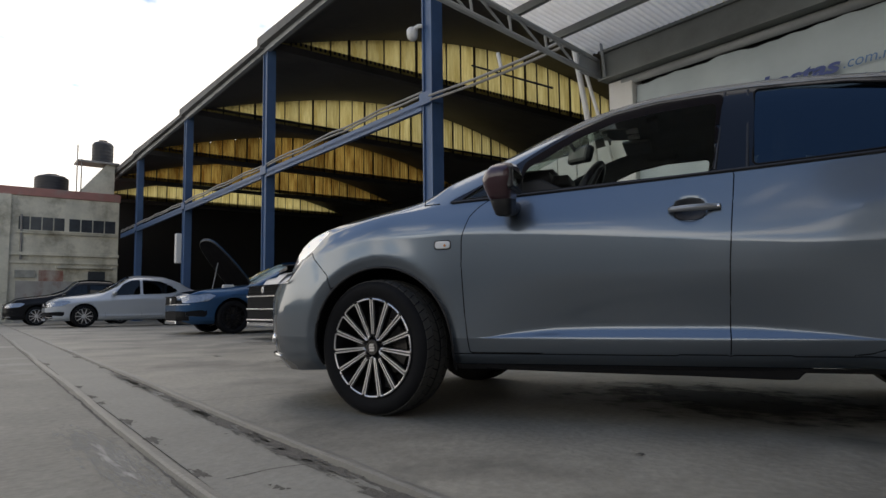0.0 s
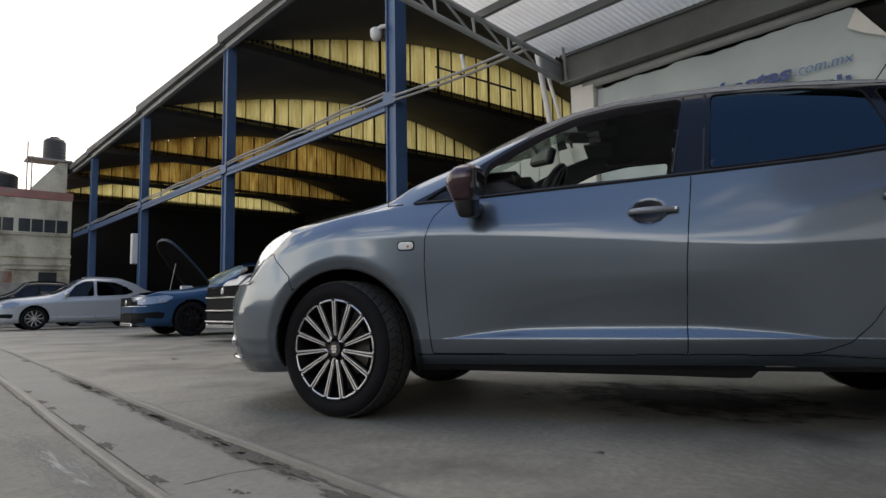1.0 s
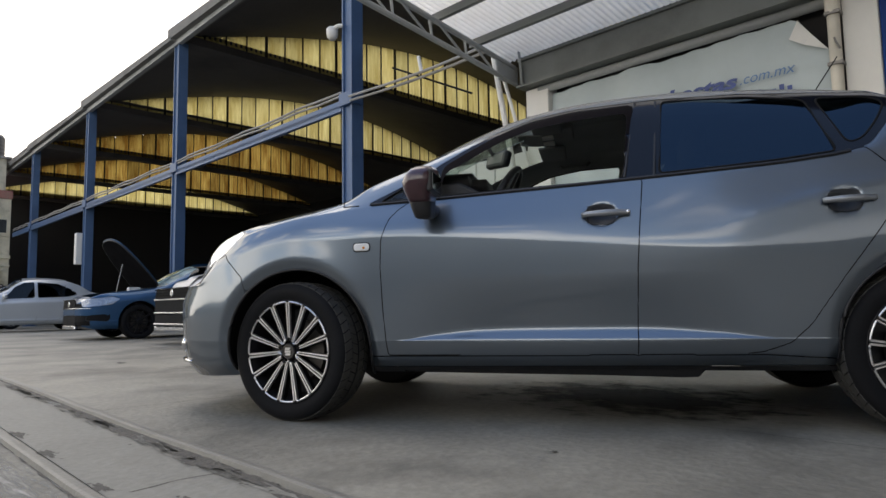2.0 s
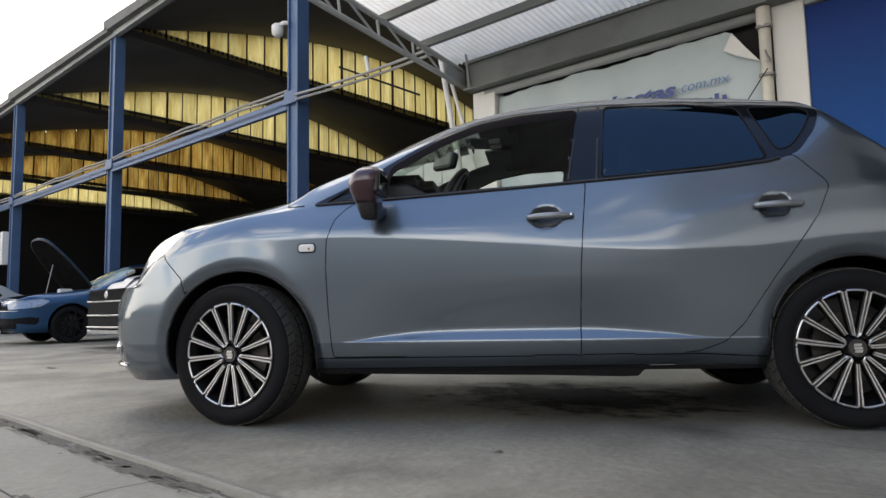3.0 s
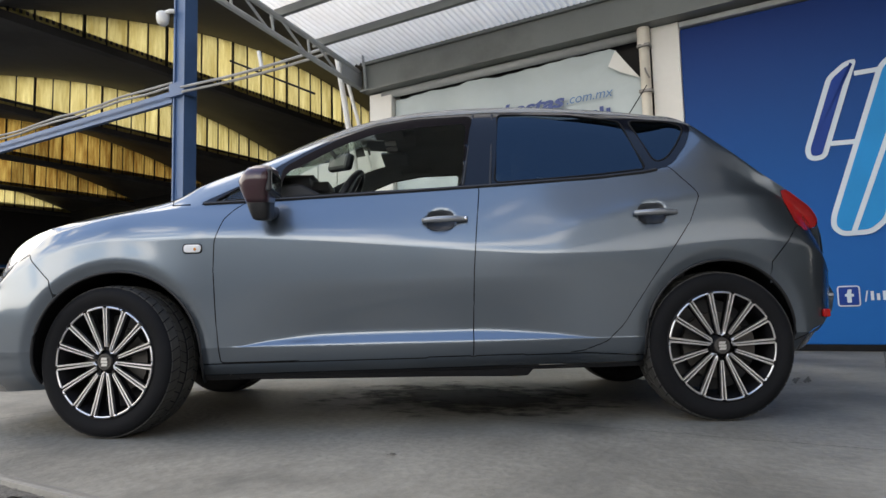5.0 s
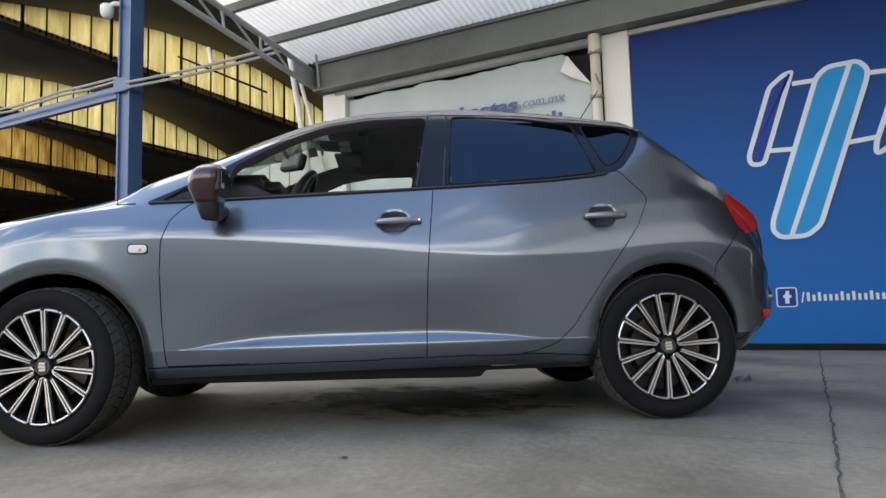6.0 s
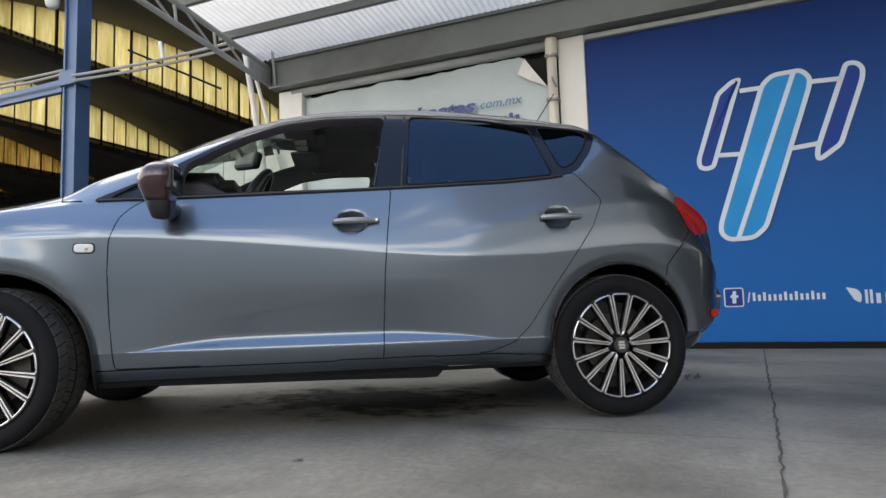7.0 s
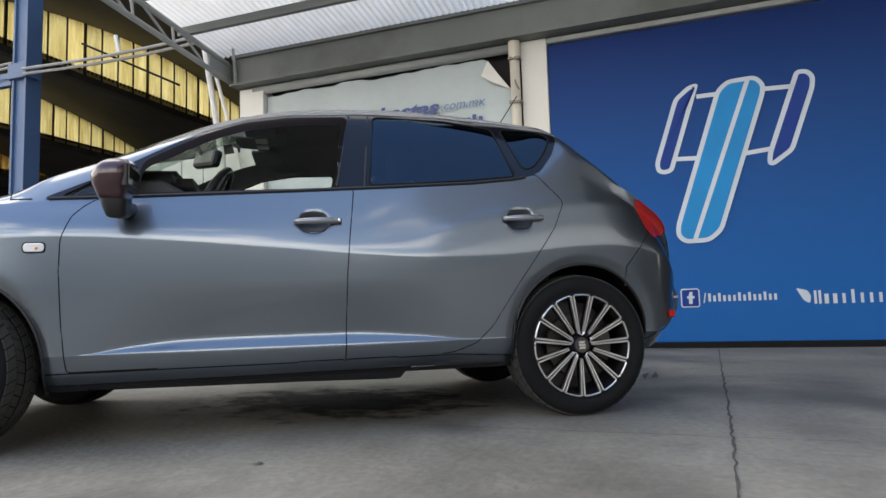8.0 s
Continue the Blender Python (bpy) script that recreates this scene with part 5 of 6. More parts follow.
# ---- parked cars in front of the shed ----
def parked_car(name, label, paint, u, v, spec, frames, style, hood_open=False, bars=(0.62, 0.30), nose_paint=None, strips=(), shaded=False):
    c = root(name, yard(u, v, 0, 90), label, "car", "")
    sh = Shell(spec, 0.022, [3, 3, 4, 4, 8, 6, 6, 9, 3, 4])
    wb, r = spec["wheelbase"], spec["wheel_r"]
    q0 = spec["x0"]
    frames = frames + [("grille_a", [(q0 - 0.1, spec["grille"] - 0.03), (q0 + 0.14, spec["grille"] - 0.01), (q0 + 0.17, spec["grille"] + 0.06), (q0 - 0.1, spec["grille"] + 0.06)]), ("bumper_b", [(q0 - 0.1, 0.27), (q0 + 0.16, 0.27), (q0 + 0.13, 0.45), (q0 - 0.1, 0.45)])]
    outl = [("arch", circle(0, r + 0.01, r + 0.045)), ("arch_r", circle(wb, r + 0.01, r + 0.045))] + frames
    tops = [("windscreen", *spec["screen"]), ("rear_screen", *spec["rear_screen"])] if "screen" in spec else []
    if hood_open:
        tops.append(("engine_bay", spec["x0"] + 0.2, spec["screen"][0] - 0.06))
    sh.regions(outl, tops)
    bm = sh.mesh(["body"], -1)
    join(bm, sh.mesh(["body"], 1))
    skin("body", bm, paint, c)
    for side in (-1, 1):
        for nm, _ in frames:
            m_ = {"window": M_GLASSDARK, "lamp": M_LENS, "door": paint, "bumper": M_BLACK, "grille": M_BLACK}[nm.split("_")[0]]
            bm = sh.mesh([nm], side, 0.003)
            if len(bm.faces):
                ob = skin({"window": "side_window", "lamp": "headlamp", "door": "door", "bumper": "lower_grille", "grille": "grille"}[nm.split("_")[0]], bm, m_, c, thick=0)
                if nm.startswith("lamp"):
                    skin("lamp_bowl", sh.mesh([nm], side, 0.0, 0.012), M_LAMPBOWL, c, thick=0)
            else:
                bm.free()
    if tops:
        for nm in ("windscreen", "rear_screen"):
            bm = sh.mesh([nm], -1, 0.0)
            join(bm, sh.mesh([nm], 1, 0.0))
            skin(nm, bm, M_SCREEN if not shaded else M_GLASS, c, thick=0)
        # pale sheet added behind the glass to stand for the reflected sky
        if shaded:
            bm = sh.mesh(["windscreen"], -1, 0.0, 0.02)
            join(bm, sh.mesh(["windscreen"], 1, 0.0, 0.02))
            bmesh.ops.translate(bm, verts=bm.verts, vec=(0.02, 0, -0.03))
            skin("sunshade", bm, M_SCREENSHEEN, c, "pale sheet standing for the sky reflected in the windscreen", 0)
    for x in (0, wb):
        for side in (-1, 1):
            wheel(c, x, side * (spec["half_width"] - 0.03), side, r, r * 0.70 if style != "black" else r * 0.72, style, detail=False)
            bm = bmesh.new()
            rr = r + 0.05
            rows_ = []
            for k in range(13):
                a = math.radians(-8 + 196 * k / 12)
                rows_.append([bm.verts.new((x + rr * math.cos(a), side * y_, r + rr * math.sin(a))) for y_ in (spec["half_width"] - 0.05, 0.45)])
            for k in range(12):
                bm.faces.new((rows_[k][0], rows_[k + 1][0], rows_[k + 1][1], rows_[k][1]))
            bm.faces.new([q[1] for q in rows_])
            part("wheel_arch_liner", bm, M_BLACK, c)
    part("underbody", box(spec["x0"] + 0.3, spec["x1"] - 0.25, -0.6, 0.6, 0.2, 0.42), M_PLASTIC, c)
    # front face
    x0 = spec["x0"]
    zg = spec["grille"]
    wn_ = float(sh.width_at(np.array([x0]), np.array([0.45]))[0])
    part("nose_panel", prism([(-wn_, 0.455), (wn_, 0.455), (wn_, zg - 0.035), (-wn_, zg - 0.035)], 0.02, "x", x0 - 0.006, bevel=0.006), nose_paint or paint, c)
    part("lower_intake", prism([(-wn_, 0.27), (wn_, 0.27), (wn_, 0.45), (-wn_, 0.45)], 0.02, "x", x0 - 0.003, bevel=0.006), M_BLACK, c, "black lower air intake")
    part("bumper_lip", prism([(-wn_ * 1.02, 0.205), (wn_ * 1.02, 0.205), (wn_, 0.265), (-wn_, 0.265)], 0.03, "x", x0 - 0.012, bevel=0.008), M_CHROME if nose_paint else paint, c)
    part("grille_backing", prism([(-wn_, zg - 0.03), (wn_, zg - 0.03), (wn_ * 0.9, zg + 0.13), (-wn_ * 0.9, zg + 0.13)], 0.02, "x", x0 - 0.004), M_BLACK, c)
    for z in bars:
        xs_ = np.linspace(x0 + 0.16, x0 + 0.002, 9)
        ws_ = sh.width_at(xs_, z + 0 * xs_)
        path_ = [(x_, -w_ - 0.002, z) for x_, w_ in zip(xs_, ws_)] + [(x0 - 0.012, -wn_ + 0.01, z)]
        part("grille_bar", tube(path_ + [(x_, -y_, z_) for x_, y_, z_ in path_[::-1]], 0.007, 6), M_CHROME, c, "bright bar across the nose", smooth=True)
    for z, h in strips:
        part("bumper_strip", prism([(-wn_ * 1.02, z), (wn_ * 1.02, z), (wn_ * 1.02, z + h), (-wn_ * 1.02, z + h)], 0.02, "x", x0 - 0.022, bevel=0.005), M_CHROME, c, "bright strip across the bumper")
    part("badge", lathe([(0, x0 - 0.016), (0.045, x0 - 0.016), (0.055, x0 - 0.01), (0.055, x0 + 0.01)], 20), M_CHROME, c, "round bright badge", m=pose(0, 0, zg + 0.05) @ pose(0, 0, 0, 0, 0, -90))
    for side in (-1, 1):
        w = float(sh.width_at(np.array([spec["mirror_x"]]), np.array([spec["mirror_z"]]))[0])
        bm = bmesh.new()
        bmesh.ops.create_uvsphere(bm, u_segments=14, v_segments=8, radius=1.0)
        part("door_mirror", bm, paint, c, smooth=True, m=pose(spec["mirror_x"], side * (w + 0.10), spec["mirror_z"] + 0.03) @ Matrix.Diagonal((0.07, 0.11, 0.07, 1)))
        part("mirror_arm", tube([(spec["mirror_x"], side * (w - 0.03), spec["mirror_z"] - 0.02), (spec["mirror_x"], side * (w + 0.06), spec["mirror_z"])], 0.025, 6), M_PLASTIC, c)
    if hood_open:
        hood = new("open_bonnet")
        hood.parent = c
        hx, hz = spec["screen"][0] - 0.05, spec["hood_z"]
        hood.matrix_basis = pose(hx, 0, hz, 0, 0, 0) @ pose(0, 0, 0, 0, 50, 0)
        pts = [(-1.22, 0.22), (-1.10, 0.52), (-0.6, 0.69), (-0.02, 0.71), (-0.02, -0.71), (-0.6, -0.69), (-1.10, -0.52), (-1.22, -0.22)]
        bm = prism(rounded(pts, 0.22), 0.012, "z", 0.0, bevel=0.003)
        part("bonnet_skin", bm, paint, hood)
        bm = prism(rounded([(x_ * 0.985, y_ * 0.97) for x_, y_ in pts], 0.22), -0.02, "z", -0.004, bevel=0.004)
        part("bonnet_liner", bm, M_FELT, hood, "black insulation under the bonnet")
        bm = tube([(q[0] * 0.98, q[1] * 0.97, -0.016) for q in rounded(pts, 0.22)], 0.010, 6, closed=True)
        part("bonnet_frame", bm, M_PLASTIC, hood)
        part("bonnet_stay", tube([(-0.35, -0.55, 0.80), (-0.22, -0.50, 1.40)], 0.008, 6), M_CABLE, c)
        bm = box(-0.30, 0.20, -0.35, 0.30, 0.55, 0.80, 0.03)
        part("engine", bm, M_PLASTIC, c)
        part("battery", box(0.0, 0.22, -0.58, -0.40, 0.62, 0.86, 0.01), M_PLASTIC, c)
        part("fluid_bottle", box(-0.14, 0.08, -0.62, -0.50, 0.80, 0.965, 0.02), M_WHITE, c, "white plastic fluid bottle")
    return c


def sedan(length_front, wb, length_rear, height, hood, trunk, hw=0.86, r=0.325):
    x0, x1 = -length_front, wb + length_rear
    nose = x0 - 0.06
    a = 0.42
    ws = a + 0.05
    return dict(
        x0=nose, x1=x1, half_width=hw, wheelbase=wb, wheel_r=r, grille=0.60, mirror_x=0.78, mirror_z=0.98, hood_z=hood + 0.02,
        plan=line((nose, 0.44), (x0 - 0.03, 0.60), (x0 + 0.02, 0.73), (x0 + 0.09, 0.825), (x0 + 0.2, 0.90), (x0 + 0.45, 0.965), (0.1, 0.99), (1.2, 1.0), (wb, 0.99), (x1 - 0.4, 0.95), (x1 - 0.12, 0.86), (x1, 0.7)),
        sill=line((x0, 0.26), (x0 + 0.2, 0.20), (0.3, 0.2), (wb, 0.21), (x1 - 0.25, 0.25), (x1, 0.36)),
        belt=line((x0, 0.60), (x0 + 0.15, 0.69), (x0 + 0.4, 0.78), (0.0, 0.84), (0.5, 0.89), (1.3, 0.925), (wb, 0.965), (x1 - 0.3, 0.97), (x1, 0.90)),
        top=line((nose, 0.66), (x0, 0.715), (x0 + 0.08, 0.76), (x0 + 0.3, hood - 0.10), (0.0, hood - 0.02), (a, hood + 0.04), (a + 0.45, 1.20), (a + 0.85, height - 0.075), (a + 1.25, height - 0.035), (a + 1.9, height - 0.06), (wb + 0.0, height - 0.17), (wb + 0.35, trunk + 0.06), (wb + 0.6, trunk), (x1 - 0.1, trunk - 0.02), (x1, trunk - 0.1)),
        roof_w=line((x0, 0.45), (x0 + 0.3, 0.66), (a, 0.66), (a + 0.9, 0.54), (wb - 0.2, 0.54), (wb + 0.4, 0.64), (x1, 0.55)),
        shoulder=line((x0, 0.52), (x0 + 0.3, 0.64), (0.0, 0.74), (wb, 0.83), (x1, 0.78)),
        crease=line((x0, 0.0), (0.5, 0.02), (wb - 0.5, 0.02), (x1, 0.0)),
        tumble=flat(0.9), crown=flat(0.018),
        screen=(a + 0.06, a + 0.92), rear_screen=(wb - 0.18, wb + 0.36),
    )


SEDAN_PARTS = [
    ("window_a", rounded([(0.78, 0.935), (1.52, 0.965), (1.52, 1.42), (1.28, 1.40), (1.05, 1.28)], 0.03)),
    ("window_b", rounded([(1.60, 0.967), (2.35, 0.995), (2.66, 1.07), (2.46, 1.23), (2.12, 1.38), (1.60, 1.42)], 0.03)),
    ("lamp_a", rounded([(-0.90, 0.60), (-0.50, 0.64), (-0.34, 0.745), (-0.46, 0.785), (-0.90, 0.74)], 0.02)),
    ("door_a", [(0.55, 0.30), (1.56, 0.30), (1.56, 0.93), (0.70, 0.91), (0.56, 0.80)]),
    ("door_b", [(1.56, 0.30), (2.15, 0.32), (2.38, 0.62), (2.55, 0.80), (2.52, 0.96), (1.56, 0.93)]),
    ("bumper_a", rounded([(-0.86, 0.36), (-0.55, 0.34), (-0.48, 0.42), (-0.60, 0.47), (-0.86, 0.45)], 0.02)),
]
parked_car("white_sedan", "silver-white sedan parked nose out before the shed", M_WHITECAR, -19.75, 1.72, sedan(0.88, 2.69, 1.08, 1.54, 0.96, 1.10), SEDAN_PARTS, "ten")
parked_car("black_car", "black car parked nose out beside a white sedan", M_BLACKCAR, -24.3, 0.98, sedan(0.86, 2.60, 0.95, 1.58, 1.0, 1.16), SEDAN_PARTS, "ten")
blue_spec = sedan(0.90, 2.65, 1.05, 1.47, 0.95, 1.08)
parked_car("blue_sedan", "blue sedan with its bonnet raised and black wheels", M_BLUECAR, -10.04 - 0.80, 2.95, blue_spec, SEDAN_PARTS, "black", hood_open=True, bars=(0.735, 0.575), nose_paint=M_BLUECAR, shaded=True)
van_spec = sedan(0.80, 2.75, 0.95, 1.62, 1.08, 1.06, 0.85, 0.31)
van_spec["grille"] = 0.72
van_spec["plan"] = line((-0.86, 0.76), (-0.83, 0.84), (-0.78, 0.89), (-0.71, 0.925), (-0.6, 0.95), (-0.35, 0.975), (0.1, 0.99), (1.2, 1.0), (2.75, 0.99), (3.3, 0.95), (3.58, 0.86), (3.70, 0.7))
parked_car("silver_pickup", "silver pickup with a chrome-barred front grille", M_VANWHITE, -7.26, 3.28, van_spec, SEDAN_PARTS, "five", bars=(0.83, 0.785, 0.74), nose_paint=M_BLACK, strips=((0.665, 0.022), (0.465, 0.02), (0.29, 0.025)))

# ---- unseen walls about the yard, added to shape the car's reflections ----
bm = box(-30, -3, -13.2, -13.0, 0, 1.6)
box(-3, 30, -13.2, -13.0, 0, 3.0, bm=bm)
tagged(part("wall_unseen_yard", bm, surface("unseen_yard_wall", (0.11, 0.112, 0.115), 0.8, vary=0.2, scale=0.6, fine=9, bump=0.2), m=YARD), "unseen grey yard wall added for the car's reflections", "wall", kind="structure")

# unseen side building, its dark and pale bands set for the car's reflections
tagged(part("wall_side", box(11.6, 11.8, -9.5, 5.6, 0, 1.5), surface("unseen_wall_foot", (0.06, 0.06, 0.058), 0.8, vary=0.2, scale=0.6, fine=9, bump=0.2), m=YARD), "unseen dark wall foot added for the car's reflections", "wall", kind="structure")
tagged(part("wall_unseen_upper", box(11.6, 11.8, -9.5, 5.6, 5.4, 13.5), surface("unseen_dark_wall_top", (0.10, 0.10, 0.098), 0.8, vary=0.2, scale=0.6, fine=9, bump=0.2), m=YARD), "unseen dark upper wall added for the car's reflections", "wall", kind="structure")
tagged(part("wall_unseen_band", box(11.62, 11.78, -9.5, 5.6, 1.502, 5.398), surface("unseen_pale_wall", (0.74, 0.74, 0.73), 0.8, vary=0.15, scale=0.8, fine=9, bump=0.1), m=YARD), "unseen pale band added to brighten the car's reflections", "wall", kind="structure")
tagged(part("wall_unseen_opposite", box(9.6, 12.9, -12.9, -9.6, 0, 2.6), surface("unseen_grey_block", (0.30, 0.30, 0.30), 0.8, vary=0.25, scale=0.4, fine=9, bump=0.2), m=YARD), "unseen grey block added for the car's reflections", "wall", kind="structure")

# ---- prints on the blue wall, laid proud of it ----
PRINT_V = WALL_V - 0.004
M_PRINTWHITE = surface("white_print", (0.56, 0.64, 0.72), 0.5, vary=0.05, scale=2, bump=0.0, spec=0.15)
M_PRINTCYAN = surface("cyan_print", (0.010, 0.235, 0.56), 0.5, vary=0.08, scale=2, bump=0.0, spec=0.15)
M_PRINTBLUE = surface("blue_print", (0.012, 0.046, 0.25), 0.5, vary=0.08, scale=2, bump=0.0, spec=0.15)
M_PRINTNAVY = surface("navy_print", (0.045, 0.075, 0.24), 0.5, vary=0.08, scale=2, bump=0.0)
M_PRINTSLATE = surface("slate_blue_print", (0.10, 0.20, 0.38), 0.5, vary=0.08, scale=2, bump=0.0)


def grow(poly, d):
    """The outline moved outwards by d."""
    n = len(poly)
    area = sum(poly[i - 1][0] * poly[i][1] - poly[i][0] * poly[i - 1][1] for i in range(n))
    s = 1 if area > 0 else -1
    out = []
    for i in range(n):
        a, p, b = Vector(poly[i - 1]), Vector(poly[i]), Vector(poly[(i + 1) % n])
        e0, e1 = (p - a).normalized(), (b - p).normalized()
        n0, n1 = Vector((e0.y, -e0.x)) * s, Vector((e1.y, -e1.x)) * s
        k = (n0 + n1)
        k = k / max(0.35, k.dot(n0))
        out.append(tuple(p + k * d))
    return out


logo = root("wall_logo", YARD, "large white and light blue abstract emblem printed on the wall", "sign")


def plate(name, poly, mat_, layer, parent=logo):
    part(name, prism(poly, 0.003, "y", PRINT_V - 0.004 * layer), mat_, parent)


STEM = [(2.985, 2.60), (3.09, 2.69), (3.36, 2.70), (3.44, 2.60), (3.43, 2.50), (2.965, 1.16), (2.84, 1.055), (2.60, 1.05), (2.52, 1.13), (2.525, 1.24)]
WING_L = [(2.83, 2.70), (2.73, 2.69), (2.58, 2.57), (2.355, 1.90), (2.37, 1.81), (2.44, 1.78), (2.53, 1.80)]
WING_R = [(3.71, 2.70), (3.82, 2.695), (3.88, 2.62), (3.87, 2.51), (3.65, 1.90), (3.46, 1.765), (3.405, 1.79), (3.415, 1.90)]
for name, poly, core, w in (("left_wing", WING_L, M_PRINTBLUE, 0.045), ("right_wing", WING_R, M_PRINTBLUE, 0.045)):
    rp = rounded(poly, 0.05)
    plate(name, rp, M_PRINTWHITE, 1)
    plate(name + "_core", grow(rp, -w), core, 2)
for a, b in (((2.80, 2.56), (3.00, 2.56)), ((2.57, 1.93), (2.77, 1.92)), ((3.42, 2.55), (3.68, 2.54)), ((3.22, 1.92), (3.44, 1.94))):
    plate("link_bar", [(a[0], a[1] - 0.022), (b[0], b[1] - 0.022), (b[0], b[1] + 0.022), (a[0], a[1] + 0.022)], M_PRINTWHITE, 1.0)
rp = rounded(STEM, 0.06)
plate("stem", rp, M_PRINTWHITE, 3)
plate("stem_core", grow(rp, -0.045), M_PRINTCYAN, 4)
plate("stem_divider", [(2.665, 1.06), (2.71, 1.06), (3.315, 2.69), (3.27, 2.69)], M_PRINTWHITE, 5)

icon = root("wall_sign", YARD, "small white outlined square mark with a row of lettering bars", "sign")
rp = rounded([(2.525, 0.405), (2.705, 0.405), (2.705, 0.595), (2.525, 0.595)], 0.03)
plate("icon_frame", rp, M_PRINTWHITE, 1, icon)
plate("icon_field", grow(rp, -0.012), M_PRINTBLUE, 2, icon)
plate("icon_mark", rounded([(2.60, 0.44), (2.635, 0.44), (2.635, 0.495), (2.655, 0.495), (2.655, 0.52), (2.635, 0.52), (2.64, 0.56), (2.61, 0.56), (2.60, 0.52), (2.585, 0.52), (2.585, 0.495), (2.60, 0.495)], 0.006), M_PRINTWHITE, 3, icon)
# lettering as plain bars, one for each letter
u_ = 2.735
plate("letter_bar", [(u_, 0.445), (u_ + 0.012, 0.445), (u_ + 0.03, 0.545), (u_ + 0.018, 0.545)], M_PRINTWHITE, 1, icon)
u_ += 0.042
for k in range(14):
    top = 0.54 if k in (0, 2, 6, 8, 11) else 0.518
    part("letter_bar", box(u_ + 0.006, u_ + 0.030, PRINT_V - 0.004, PRINT_V - 0.001, 0.458, top), M_PRINTWHITE, icon)
    u_ += 0.0455
mark = root("wall_sign", YARD, "white leaf-shaped mark beside bold lettering bars", "sign")
plate("leaf_mark", rounded([(3.565, 0.565), (3.66, 0.54), (3.69, 0.49), (3.68, 0.415), (3.63, 0.44)], 0.02), M_PRINTWHITE, 1, mark)
u_ = 3.715
for k in range(10):
    wdt = (0.022 if k < 2 else 0.055) if k < 4 else 0.058
    inner = (0.0 if k < 2 else 0.010) if k < 4 else 0.016
    part("letter_bar", box(u_ + inner, u_ + wdt - inner, PRINT_V - 0.004, PRINT_V - 0.001, 0.408, 0.535 if k in (0, 1, 5) else 0.50), M_PRINTWHITE, mark)
    u_ += wdt + 0.016

# ---- banner in the opening between the pillars ----
ban = root("vinyl_banner", YARD, "sagging white vinyl banner with a folded top corner", "banner")


def ban_top(u):
    return float(np.interp(u, [-2.42, -1.7, -1.0, -0.16, 0.56, 0.86], [3.31, 3.33, 3.32, 3.33, 3.34, 2.92]))


bm = bmesh.new()
NU, NZ = 60, 16
g_ = []
for i in range(NU + 1):
    u = -2.42 + (0.86 + 2.42) * i / NU
    zt = ban_top(u) + 0.006 * math.sin(u * 9) + 0.006 * math.sin(u * 23)
    col_ = []
    for j in range(NZ + 1):
        z = 1.0 + (zt - 1.0) * j / NZ
        w_ = 0.016 * math.sin(u * 4.2 + z * 3.0) + 0.010 * math.sin(u * 11 - z * 6) + 0.02 * (j / NZ) ** 3 * math.sin(u * 7)
        col_.append(bm.verts.new((u, WALL_V + 0.03 + w_, z)))
    g_.append(col_)
for i in range(NU):
    for j in range(NZ):
        bm.faces.new((g_[i][j], g_[i + 1][j], g_[i + 1][j + 1], g_[i][j + 1]))
part("sheet", bm, M_BANNER, ban, smooth=True)
bm = bmesh.new()
f_ = [bm.verts.new(c) for c in ((0.60, WALL_V - 0.01, 3.30), (0.52, WALL_V - 0.035, 3.12), (0.66, WALL_V - 0.05, 3.02), (0.86, WALL_V - 0.01, 2.925), (0.72, WALL_V - 0.03, 3.12))]
bm.faces.new((f_[0], f_[1], f_[4]))
bm.faces.new((f_[1], f_[2], f_[4]))
bm.faces.new((f_[2], f_[3], f_[4]))
part("folded_corner", bm, M_WHITE, ban, "folded-over corner")
letters = root("banner_lettering", YARD @ pose(0, WALL_V - 0.012, 0), "dark blue web address printed on the banner", "lettering")
def lettering(name, body, size, left, base, material, bold=0.0, width=None):
    """Words as a flat mesh, set in the built-in font and slanted as on the banner."""
    txt = bpy.data.curves.new(name, "FONT")
    txt.body, txt.size, txt.shear, txt.extrude, txt.offset = body, size, 0.25, 0.001, bold
    tob = new(name, txt)
    me_ = bpy.data.meshes.new_from_object(tob.evaluated_get(bpy.context.evaluated_depsgraph_get()))
    bpy.data.objects.remove(tob)
    me_.materials.clear()
    me_.materials.append(material)
    span = max(v.co.x for v in me_.vertices) - min(v.co.x for v in me_.vertices)
    ob = new(name, me_)
    ob.parent = letters
    ob.matrix_basis = pose(left, -0.003, base, 90, 0, 0) @ Matrix.Diagonal(((width / span) if width else 1.0, 1, 1, 1))
    return ob


lettering("web_suffix", ".com.mx", 0.155, 0.005, 2.785, M_PRINTSLATE)
lettering("web_word", "bastas", 0.205, -0.815, 2.775, M_PRINTNAVY, 0.007, 0.80)
for k in range(5):
    part("letter_bar", box(0.17 + k * 0.075, 0.215 + k * 0.075, 0, 0.002, 2.60, 2.66 + (0.03 if k in (0, 3) else 0)), M_PRINTNAVY, letters)

# down pipe beside the pillar
pipe = root("down_pipe", YARD, "cream rainwater pipe with rusty clips", "pipe")
part("pipe_body", tube([(0.93, WALL_V - 0.07, 0), (0.93, WALL_V - 0.07, 3.42)], 0.055, 14), M_PIPE, pipe, smooth=True)
part("pipe_socket", tube([(0.93, WALL_V - 0.07, 3.24), (0.93, WALL_V - 0.07, 3.44)], 0.068, 14), M_PIPE, pipe)
for z in (3.22, 2.72):
    part("pipe_clip", box(0.865, 1.0, WALL_V - 0.135, WALL_V - 0.01, z, z + 0.035, 0.006), M_STEEL_RAIL, pipe)
